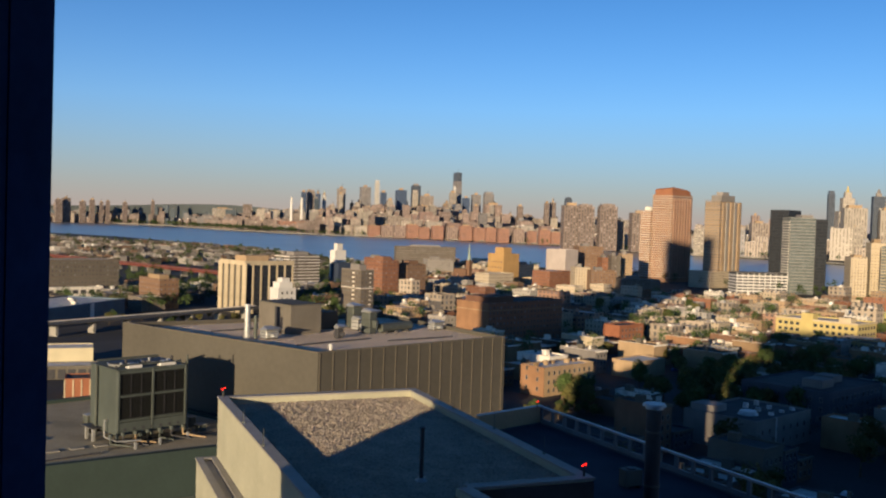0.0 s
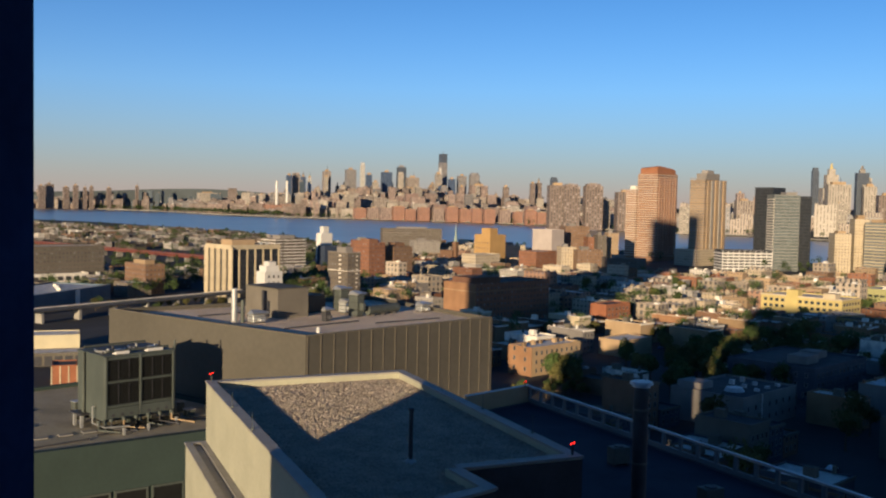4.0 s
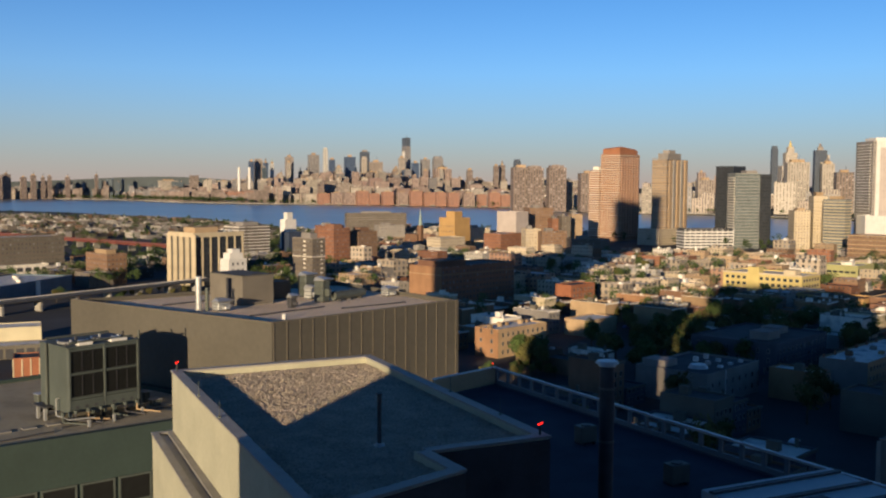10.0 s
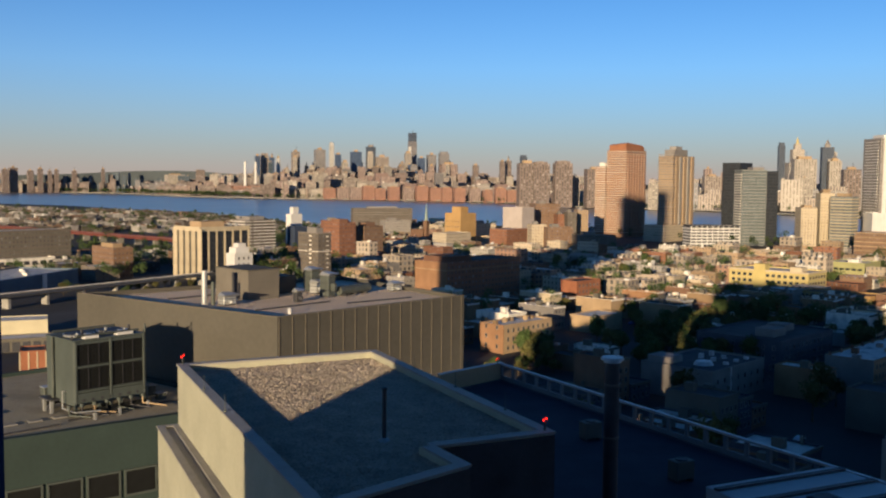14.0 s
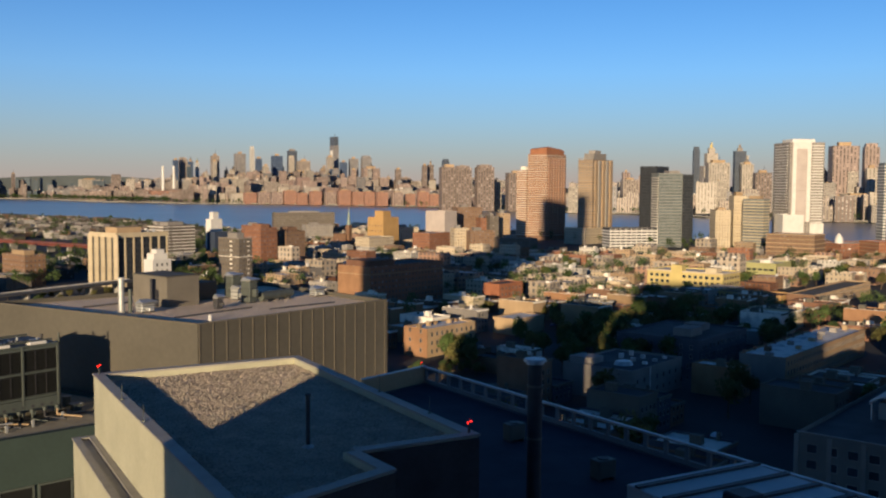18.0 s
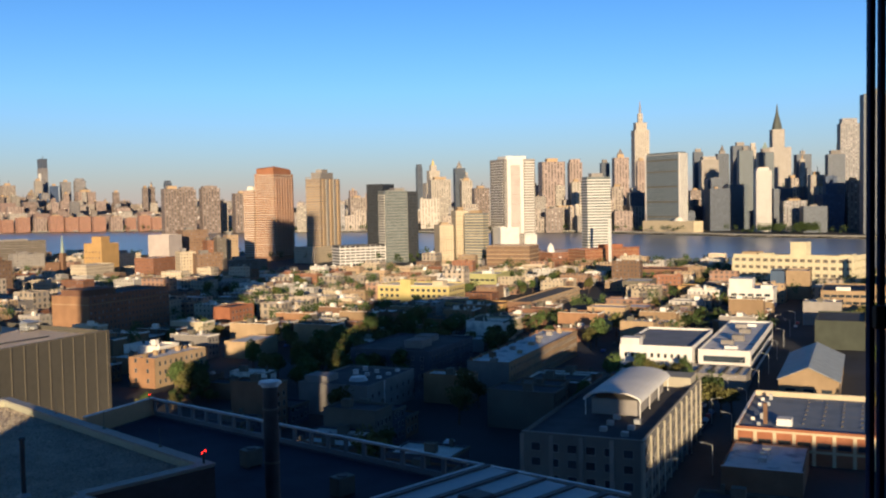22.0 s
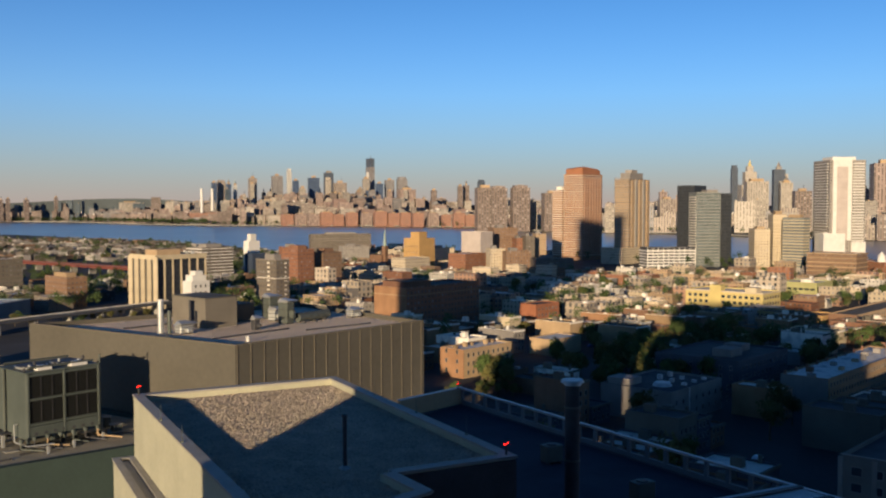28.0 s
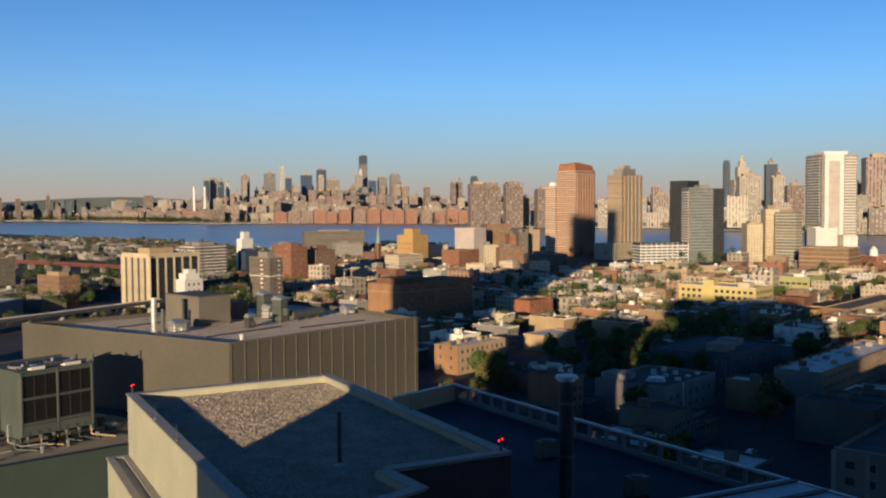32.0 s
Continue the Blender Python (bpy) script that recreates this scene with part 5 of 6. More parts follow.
KEEP.append((74, 114, 372, 424))
KEEP.append((14, 62, 316, 404))


def clear(x, y, r=6):
    return not any(x0 - r < x < x1 + r and y0 - r < y < y1 + r for x0, x1, y0, y1 in KEEP)


def shore(az):
    k = [(-40, 3000), (-25, 2500), (-19, 2150), (-12, 1850), (-6, 1420), (0, 1500), (12, 1480), (20, 1340), (28, 1190), (36, 1060), (45, 960), (60, 900)]
    return float(np.interp(az, [q[0] for q in k], [q[1] for q in k]))


ROOFS = [M["silver"], M["tar"], M["pale"], M["silver"], M["pale"]]
# dark walls for the nearest houses, shade painted in as colour
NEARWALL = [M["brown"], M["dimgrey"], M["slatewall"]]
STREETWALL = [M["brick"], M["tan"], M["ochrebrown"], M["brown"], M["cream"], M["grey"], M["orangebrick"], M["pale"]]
FARWALL = [F["brick"], F["tan"], F["cream"], F["cream"], F["grey"], F["white"], F["cream"], F["rose"], F["tan"], F["stone"], F["stone"], F["brown"]]
LEFTWALL = [F["brown"], F["slate"], F["slate"], F["grey"], F["slate"], F["white"], F["grey"]]
HOUSE = {"brick": "red brick", "tan": "tan brick", "brown": "brown brick", "cream": "cream painted", "orangebrick": "orange brick", "pale": "pale painted", "slatewall": "grey-brown", "ochrebrown": "weathered ochre brick", "grey": "grey rendered", "dimgrey": "dark grey rendered", "white": "white painted", "stone": "pale stone", "rose": "reddish brick"}


def house(s, r, w, d, h, far_off):
    x, y = s * UX + r * VX, s * UY + r * VY
    i = random.randrange(6)
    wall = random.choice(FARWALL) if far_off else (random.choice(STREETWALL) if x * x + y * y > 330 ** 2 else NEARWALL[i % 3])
    # tar outweighs other roofs close by, darkening them like shade
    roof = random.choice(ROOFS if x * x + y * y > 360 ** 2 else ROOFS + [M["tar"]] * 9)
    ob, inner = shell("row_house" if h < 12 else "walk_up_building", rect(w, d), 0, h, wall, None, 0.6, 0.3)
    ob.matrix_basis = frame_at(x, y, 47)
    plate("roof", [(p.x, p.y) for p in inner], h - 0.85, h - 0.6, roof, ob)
    tone = HOUSE[wall.name.replace("far_", "")]
    tagged(ob, f"{tone} row house with a flat {'dark' if roof.name == 'tar' else 'pale'} roof", "house", "row houses")
    if far_off:
        if random.random() < 0.45:
            q = share("bulkhead", BOX, ob, Matrix.LocRotScale((w * random.uniform(0.1, 0.6), d * random.uniform(0.1, 0.7), h - 0.6), None, (2.6, 3, 2.8)))
        return
    # pale trim only in the sunlit streets; shaded rows keep it dark in colour
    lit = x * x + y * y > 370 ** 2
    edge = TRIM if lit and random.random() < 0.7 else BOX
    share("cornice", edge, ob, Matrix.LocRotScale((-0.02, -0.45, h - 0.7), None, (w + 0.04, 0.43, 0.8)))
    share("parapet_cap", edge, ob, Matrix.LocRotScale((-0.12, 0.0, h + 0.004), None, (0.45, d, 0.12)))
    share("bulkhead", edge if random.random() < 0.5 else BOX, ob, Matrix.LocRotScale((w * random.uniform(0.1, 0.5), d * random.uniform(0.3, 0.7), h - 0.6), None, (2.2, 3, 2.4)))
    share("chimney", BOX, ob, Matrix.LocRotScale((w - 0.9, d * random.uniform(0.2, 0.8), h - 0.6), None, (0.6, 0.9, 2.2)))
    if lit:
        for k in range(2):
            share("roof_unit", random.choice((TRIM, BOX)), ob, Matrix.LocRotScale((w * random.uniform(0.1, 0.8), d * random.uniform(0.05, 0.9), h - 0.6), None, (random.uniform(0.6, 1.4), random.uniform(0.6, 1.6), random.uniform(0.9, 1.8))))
    if 30 < s + r and (x * x + y * y) < 470 ** 2:
        windows(ob, WIN, w, [1.4 + 3.1 * k for k in range(int(h // 3.2))], max(2, int(w / 2.6)), "x", 0.6)


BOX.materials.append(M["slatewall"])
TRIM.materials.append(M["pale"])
count = 0
joined = []
for s0 in range(-1060, 1500, 210):
    for r0 in range(-807, 2200, 78):
        # a block spans s0..s0+192 along the avenue and r0..r0+60 across it
        cs, cr = s0 + 96, r0 + 30
        bx, by = cs * UX + cr * VX, cs * UY + cr * VY
        d0, a0 = math.hypot(bx, by), math.degrees(math.atan2(bx, by))
        if d0 < 150 or d0 > 2700 or not -34 < a0 < 60 or by < 0:
            continue
        for side in (0, 1):
            s = s0 + random.uniform(0, 4)
            while s < s0 + 186:
                dep = random.uniform(16, 23)
                rr = r0 if side == 0 else r0 + 60 - dep
                w = random.uniform(7, 13)
                hx, hy = (s + 5) * UX + (rr + 9) * VX, (s + 5) * UY + (rr + 9) * VY
                dd, aa = math.hypot(hx, hy), math.degrees(math.atan2(hx, hy))
                if dd > 545:
                    w = random.uniform(6, 15)
                if aa < -4:
                    w *= 1.5
                h = random.choice((6.5, 7.5, 8.5, 9.5, 10.5, 12)) + random.uniform(-0.6, 0.6)
                if random.random() < 0.07:
                    h += random.uniform(2, 5) if dd < 700 else random.uniform(4, 10)
                if aa < -4:
                    h = random.uniform(5, 11)
                ok = 185 < dd < shore(aa) - 15 and -27 < aa < 53 and clear(hx, hy) and not (aa < -9 and dd < 600) and not (aa > 41 and dd < 560) and random.random() < (0.9 if aa > -4 else 0.65)
                if ok and (dd < 545 and aa > -2 or dd < 600 and aa > 3) and count < 299:
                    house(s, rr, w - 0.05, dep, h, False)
                    count += 1
                elif ok:
                    mx, my = (s + w / 2) * UX + (rr + dep / 2) * VX, (s + w / 2) * UY + (rr + dep / 2) * VY
                    joined.append((mx, my, w - 0.1, dep, h, random.choice(FARWALL if aa > -4 else LEFTWALL), random.choice(ROOFS if aa > -4 else ROOFS[:2] + [M["tar"], M["white"]])))
                s += w + (0 if random.random() < 0.85 else random.uniform(4, 12))
crowd("city_houses", joined, 47, "close rows of brick and painted houses with flat roofs")


# ---- trees ----
def crown_mesh(seed, n=900):
    rng = np.random.default_rng(seed)
    lobes = [(rng.uniform(-1.7, 1.7), rng.uniform(-1.7, 1.7), rng.uniform(4.5, 8.5), rng.uniform(1.3, 2.4)) for _ in range(9)]
    v, f = [], []
    for i in range(n):
        cx_, cy_, cz_, rr = lobes[i % 9]
        d = rng.normal(size=3)
        d /= np.linalg.norm(d)
        c = np.array((cx_, cy_, cz_)) + d * rr * rng.uniform(0.65, 1.08) * (1, 1, 0.8)
        a = np.cross(d + rng.normal(size=3) * 0.5, rng.normal(size=3))
        a /= np.linalg.norm(a)
        b2 = np.cross(a, d + rng.normal(size=3) * 0.6)
        b2 /= np.linalg.norm(b2)
        k = rng.uniform(0.22, 0.48)
        q = len(v)
        v += [c - a * k, c + b2 * k * 0.7, c + a * k, c - b2 * k * 0.7]
        f.append((q, q + 1, q + 2, q + 3))
    me = bpy.data.meshes.new("crown")
    me.from_pydata([tuple(map(float, p)) for p in v], [], f)
    return me


def trunk_mesh():
    bm = bmesh.new()
    add_tube(bm, 0, 0, 0, 4.5, 0.3, 0.2, 8)
    for k in range(5):
        a_ = k * 1.257
        add_pipe(bm, (0, 0, 3.2 + 0.25 * k), (1.5 * math.cos(a_), 1.5 * math.sin(a_), 5.5 + 0.4 * k), 0.1, 6)
    me = bpy.data.meshes.new("trunk")
    bm.to_mesh(me)
    bm.free()
    me.materials.append(M["bark"])
    return me


LEAF = [mat("leaf_green", (0.055, 0.085, 0.025), 0.8, 0.3, 0.3, 2, per=0.35), mat("leaf_olive", (0.10, 0.095, 0.03), 0.8, 0.3, 0.3, 2, per=0.35)]
CROWNS = []
for k in range(6):
    me = crown_mesh(k)
    me.materials.append(LEAF[k % 2])
    CROWNS.append(me)
TRUNK = trunk_mesh()


def tree(x, y, size=1.0):
    ob = new("tree", TRUNK)
    ob.matrix_basis = Matrix.LocRotScale((x, y, 0), Euler((0, 0, random.uniform(0, 6.3))), (size, size, size * random.uniform(0.9, 1.15)))
    share("crown", random.choice(CROWNS), ob, Matrix.Identity(4))
    tagged(ob, "leafy green street tree", "tree", "city trees")


planted = 0
for gx, gy, gr, gn, g0, g1 in ((55, 384, 5, 5, 0.9, 1.2), (51, 367, 6, 7, 1.0, 1.3), (52, 360, 8, 9, 0.4, 0.6), (38, 352, 8, 7, 0.4, 0.6), (118, 384, 24, 22, 1.0, 1.4), (150, 430, 26, 24, 1.1, 1.5), (186, 470, 26, 18, 1.1, 1.5), (100, 402, 16, 16, 1.0, 1.3), (128, 452, 18, 12, 1.0, 1.3),
                               (218, 313, 7, 5, 0.75, 1.05), (205, 400, 22, 12, 0.9, 1.3), (228, 300, 6, 3, 0.75, 1.05), (-190, 590, 24, 8, 0.6, 0.9), (-150, 610, 22, 8, 0.6, 0.9)):
    for k in range(gn):
        tree(gx + random.uniform(-gr, gr), gy + random.uniform(-gr, gr), random.uniform(g0, g1))
        planted += 1
while planted < 295:
    az, d = random.uniform(-25, 50), 235 + 600 * random.random()
    x, y = bearing(az, d)
    s, r = x * UX + y * UY, x * VX + y * VY
    cell = (r + 807) % 78
    if not (az < -9 and d < 560) and d < shore(az) and clear(x, y, 2) and (22 < cell < 38 or cell > 66):
        tree(x, y, random.uniform(0.8, 1.4))
        planted += 1


# ---- the roof of the near wing ----
def obstruction_light(x, y, z):
    ob = tube("warning_light", 0, 0, 0, 0.34, 0.05, M["darkmetal"], None, None, 8)
    ob.matrix_basis = pose(x, y, z)
    for dx in (-0.06, 0.06):
        box("arm", min(0, dx), -0.02, 0.30, max(0, dx), 0.02, 0.34, M["darkmetal"], ob)
        bm = bmesh.new()
        bmesh.ops.create_uvsphere(bm, u_segments=10, v_segments=8, radius=0.038)
        bmesh.ops.translate(bm, vec=(dx, 0, 0.44 + dx * 0.5), verts=bm.verts)
        part("lamp", bm, RED, ob, "glowing red lamp")
    return tagged(ob, "twin red obstruction light on a short post", "warning light", "roof warning lights")


RED = glow("red_lamp", (1.0, 0.02, 0.01), 3.0)
obstruction_light(-11.8, 51.55, 62.0)
obstruction_light(5.75, 37.75, 62.0)
obstruction_light(8.3, 82.5, 56.05)

vp = tube("vent_pipe", 0, 0, 0, 2.1, 0.085, M["darkmetal"], None, None, 12)
vp.matrix_basis = pose(-0.7, 37.7, 61.57)
tube("flashing", 0, 0, 0, 0.16, 0.3, M["galv"], vp, 0.1, 14)
tube("cap", 0, 0, 2.1, 2.18, 0.12, M["darkmetal"], vp, None, 12)
tagged(vp, "thin dark vent pipe standing on the gravel", "vent pipe")


def rod(x, y, z, h):
    ob = tube("lightning_rod", 0, 0, 0, h, 0.016, M["metal"], None, 0.01, 6)
    box("bracket", -0.06, -0.06, 0, 0.06, 0.06, 0.06, M["metal"], ob)
    ob.matrix_basis = pose(x, y, z)
    tagged(ob, "slim lightning rod on the parapet", "lightning rod", "lightning rods")


for k in (0.3, 0.5):
    rod(-12.0 + 8.8 * k, 51.7 - 21.5 * k, 62.0, 0.75)
for k in (0.3, 0.55, 0.8):
    rod(-1.65 + 7.7 * k, 56.0 - 18.5 * k, 62.0, 0.8)

# ---- cooling plant on the podium ----
ct_ = bpy.data.objects.new("cooling_tower", None)
scene.collection.objects.link(ct_)
ct_.matrix_basis = frame_at(-23.1, 67.9, 45, 55.0)
tagged(ct_, "grey steel cooling tower with dark louvre panels on a pipe frame", "cooling tower")
CW, CD, C0, C1 = 5.5, 4.3, 0.75, 5.35
box("casing", 0, 0.12, C0, CW, CD, C1, M["casing"], ct_, 0.03, "grey painted steel casing")
for i in range(3):
    x_ = (0.02, CW / 2 - 0.08, CW - 0.18)[i]
    box("corner_post", x_, -0.06, C0 - 0.74, x_ + 0.16, 0.115, C1 + 0.02, M["casing"], ct_, 0.02)
for z_ in (C0, C0 + 0.95, C0 + 2.7, C1 - 0.2):
    for x_ in (0.185, CW / 2 + 0.085):
        box("rail", x_, -0.04, z_, x_ + CW / 2 - 0.27, 0.115, z_ + (0.9 if z_ == C0 else 0.16), M["casing"], ct_, 0.01)
for zi, z_ in enumerate((C0 + 1.13, C0 + 2.88)):
    for x_ in (0.2, CW / 2 + 0.1):
        lp = box("louvre_panel", x_, 0.06, z_, x_ + CW / 2 - 0.3, 0.11, z_ + 1.55, M["louver"], ct_)
        for k in range(12):
            sl = box("slat", x_, -0.02, 0, x_ + CW / 2 - 0.3, 0.055, 0.03, M["louver"], lp)
            sl.location.z = z_ + 0.06 + 0.12 * k
        for k in (1, 2):
            xx = x_ + k * (CW / 2 - 0.3) / 3
            box("mullion", xx - 0.02, -0.03, z_, xx + 0.02, -0.021, z_ + 1.5, M["darkmetal"], lp)
for k in range(7):
    box("vent_hole", 0.5 + 0.7 * k, -0.055, C0 + 0.3, 0.72 + 0.7 * k, -0.042, C0 + 0.48, M["darkmetal"], ct_)
box("deck", -0.05, 0.1, C1, CW + 0.05, CD + 0.05, C1 + 0.12, M["casing"], ct_, 0.02)
for x_ in (1.45, 4.05):
    fan = tube("fan_ring", x_, 2.2, C1 + 0.12, C1 + 0.26, 1.05, M["galv"], ct_, 1.12, 24)
    tube("fan_grille", x_, 2.2, C1 + 0.26, C1 + 0.3, 1.0, M["darkmetal"], fan, None, 24)
    box("motor", x_ - 0.25, 0.5, C1 + 0.12, x_ + 0.25, 1.0, C1 + 0.42, M["galv"], ct_, 0.03)
for a_, b_ in (((0.3, 0.4, C1 + 0.35), (5.2, 0.4, C1 + 0.35)), ((0.3, 3.9, C1 + 0.3), (5.2, 3.9, C1 + 0.3))):
    bm = bmesh.new()
    add_pipe(bm, a_, b_, 0.09)
    part("header_pipe", bm, M["metal"], ct_)
for a_, b_, r_ in (((CW + 0.18, 0.3, -0.02), (CW + 0.18, 0.3, C1 + 0.75), 0.07), ((-0.16, 3.0, 0.4), (-0.16, 3.0, C1 + 0.1), 0.11)):
    bm = bmesh.new()
    add_pipe(bm, a_, b_, r_)
    part("riser_pipe", bm, M["metal"], ct_)
bm = bmesh.new()
for a_, b_ in (((-0.3, 1.3, 0.5), (-0.3, 1.3, 1.7)), ((-0.3, 1.3, 1.7), (-0.06, 1.3, 1.7)), ((-0.3, 1.3, 0.5), (-0.3, -0.6, 0.5)), ((-0.3, -0.6, 0.5), (1.4, -1.0, 0.45))):
    add_pipe(bm, a_, b_, 0.055)
part("drain_pipe", bm, M["galv"], ct_, "pale bent drain pipe")
box("side_tray", -0.75, 2.2, 0.9, -0.02, 4.1, 1.0, M["darkmetal"], ct_)
for y_ in (2.3, 3.4):
    box("bracket", -0.7, y_, 0, -0.5, y_ + 0.2, 0.9, M["galv"], ct_)
for x_, y_ in ((5.2, -0.8), (0.6, -1.6), (2.6, -1.4)):
    box("support_block", x_, y_, 0, x_ + 0.16, y_ + 0.16, 0.5, M["galv"], ct_)
for x_, w_ in ((0.9, 1.1), (3.4, 1.3)):
    box("top_duct", x_, 0.2, C1 + 0.12, x_ + w_, 0.75, C1 + 0.33, M["white"], ct_, 0.03)
for k in range(9):
    x_ = 0.3 + 0.62 * k
    tube("top_valve", x_, 0.9 + 0.5 * (k % 3), C1 + 0.12, C1 + 0.3 + 0.12 * (k % 3), 0.1, M["galv"] if k % 2 else M["darkmetal"], ct_, None, 8)
for x_ in (0.15, 1.9, 3.6, 5.3):
    for y_ in (0.2, 4.0):
        box("leg", x_ - 0.1, y_ - 0.1, 0, x_ + 0.1, y_ + 0.1, C0, M["casing"], ct_)
for y_ in (-0.2, 4.1):
    box("base_beam", -0.4, y_, 0.25, CW + 0.4, y_ + 0.18, 0.5, M["louver"], ct_)
for i in range(7):
    bm = bmesh.new()
    x_ = -0.6 + 0.95 * i
    add_pipe(bm, (x_, -0.3, 0.3), (x_ + random.uniform(0.4, 1.3), -1.3 - random.uniform(0, 0.9), 0.22), 0.06)
    add_pipe(bm, (x_, -0.3, 0.3), (x_, -0.3, 0.8), 0.06)
    part("pipe", bm, (M["metal"], M["darkmetal"], M["tan"], M["louver"])[i % 4], ct_)
    tube("valve", x_, -0.3, 0.78, 1.0, 0.15, M["casing"], ct_, None, 10)
ef = tube("exhaust_fan", 0, 0, 0, 0.9, 0.75, M["metal"], None, 0.6, 20)
ef.matrix_basis = frame_at(-16.6, 74.9, 45, 55.0)
tube("dome", 0, 0, 0.9, 1.25, 0.85, M["galv"], ef, 0.3, 20)
tube("curb", 0, 0, -0.02, 0.3, 0.95, M["darkmetal"], ef, None, 20)
tagged(ef, "round roof exhaust fan with a metal dome", "exhaust fan")
for i in range(5):
    x_, y_ = -30 + 3.4 * i, 56.5 + 4.0 * i
    cb = box("conduit", 0, 0, 0, 4.4, 0.12, 0.1, M["darkmetal"])
    cb.matrix_basis = frame_at(x_, y_ + 2.2, 44 + 3 * (i % 2), 55.02)
    tagged(cb, "dark conduit lying on the podium roof", "conduit", "roof conduits")

def roof_curb(x, y, w, d, h, turn, mt, label):
    ob = box("roof_curb", 0, 0, 0, w, d, h, mt, None, 0.04)
    ob.matrix_basis = FURTHER @ frame_at(x, y, turn, 55.0)
    box("lid", -0.06, -0.06, h, w + 0.06, d + 0.06, h + 0.07, M["galv"], ob, 0.02)
    tagged(ob, label, "roof vent", "podium roof vents")


for x_, y_, w_, h_ in ((-18.6, 73.2, 0.7, 0.5), (-19.6, 74.6, 0.5, 0.8), (-27.8, 74.8, 0.9, 0.6), (-30.2, 66.0, 0.8, 0.35), (-33.0, 69.5, 1.1, 0.5)):
    roof_curb(x_, y_, w_, w_ * 0.8, h_, 45, M["metal"], "low metal vent curb on the podium roof")
for i in range(6):
    pv = box("paver", 0, 0, 0, 0.9, 0.6, 0.06, M["concrete"])
    pv.matrix_basis = FURTHER @ frame_at(-29.6 + 1.3 * i, 63.2 + 1.05 * i, 52, 55.02)
    tagged(pv, "concrete paver on the podium roof", "paver", "podium pavers")

# windows in the podium wall under the plant
WINP = window_mesh("window", 2.3, 1.9, M["casing"], M["louver"])
pa, pb = Vector((-36.0, 53.3)), Vector((-11.6, 70.7))
pu = math.degrees(math.atan2((pb - pa).x, (pb - pa).y))
pl = (pb - pa).length
for z_ in (50.1, 46.1, 42.1):
    for i in range(11):
        w_ = share("window", WINP, podium, frame_at(*(pa + (pb - pa) * ((1.6 + 2.55 * i) / pl)), pu, z_))

# ---- roof of the ribbed hall ----
HU = 46.6
before = set(scene.objects)
NEARER = Matrix.Translation((0, 0, EYE)) @ Matrix.Scale(0.4, 4) @ Matrix.Translation((0, 0, -EYE))
ph = box("roof_penthouse", 0, 0, 0, 8.4, 13.0, 6.6, M["plantroom"], None, 0.05)
ph.matrix_basis = frame_at(-34.2, 213.0, HU, 44.95)
box("louvre", -0.12, 4.5, 1.0, -0.02, 6.2, 6.0, M["darkmetal"], ph)
box("coping", -0.1, -0.1, 6.6, 8.5, 13.1, 6.8, M["bronze"], ph)
box("lower_block", 8.42, 5, 0, 17, 11, 4.2, M["bronze"], ph)
tagged(ph, "grey-brown plant room on the hall roof with a dark louvre", "plant room")
sk = tube("exhaust_stack", 0, 0, 0, 7.4, 0.62, M["galv"], None, None, 20)
sk.matrix_basis = pose(-42.1, 204.6, 44.95)
tube("collar", 0, 0, 0, 0.5, 1.0, M["concrete"], sk, 0.7, 20)
tube("rim", 0, 0, 7.2, 7.45, 0.72, M["white"], sk, None, 20)
tube("second_stack", 1.6, 1.0, 0, 5.0, 0.4, M["metal"], sk, None, 14)
tagged(sk, "tall bright steel exhaust stack on the hall roof", "exhaust stack")


def hood(x, y, w, d, h, mt, turn=HU):
    ob = box("air_handler", 0, 0, 0.3, w, d, h, mt, None, 0.12)
    ob.matrix_basis = frame_at(x, y, turn, 44.95)
    box("curb", 0.1, 0.1, 0, w - 0.1, d - 0.1, 0.3, M["darkmetal"], ob)
    box("duct", w * 0.3, -1.2, h * 0.3, w * 0.7, -0.02, h * 0.65, mt, ob, 0.1)
    link("cowl", [(-0.1, -0.1, h), (w + 0.1, -0.1, h), (w + 0.1, d + 0.1, h), (-0.1, d + 0.1, h),
                  (-0.5, -1.1, h + 0.5), (w + 0.5, -1.1, h + 0.5), (w * 0.8, d * 0.9, h + 0.9), (w * 0.2, d * 0.9, h + 0.9)],
         [(3, 2, 1, 0), (0, 1, 5, 4), (1, 2, 6, 5), (2, 3, 7, 6), (3, 0, 4, 7), (4, 5, 6, 7)], M["galv"], ob)
    for k in (0.25, 0.6):
        box("seam", -0.03, -0.03, 0.3 + h * k, w + 0.03, d + 0.03, 0.42 + h * k, M["darkmetal"], ob)
    tagged(ob, "grey sheet-metal air handling unit on the hall roof", "air handler", "hall roof units")
    return ob


hood(-37.8, 203.6, 3.2, 2.4, 1.9, M["galv"])
hood(-21.8, 229.0, 2.6, 3.0, 5.2, M["metal"])
hood(-17.0, 219.0, 2.4, 2.8, 5.0, M["metal"], 40)
hood(-20.2, 225.0, 2.0, 2.0, 2.6, M["galv"], 30)
hood(-23.2, 209.5, 1.6, 1.4, 2.3, M["darkmetal"])
hood(-2.4, 231.0, 3.0, 2.2, 1.6, M["galv"])
bm = bmesh.new()
add_pipe(bm, (-14.8, 221.2, 46.3), (-8.2, 229.6, 46.3), 1.05, 16)
hd = part("round_duct", bm, M["metal"], None)
tagged(hd, "fat round steel duct lying on the hall roof", "duct")
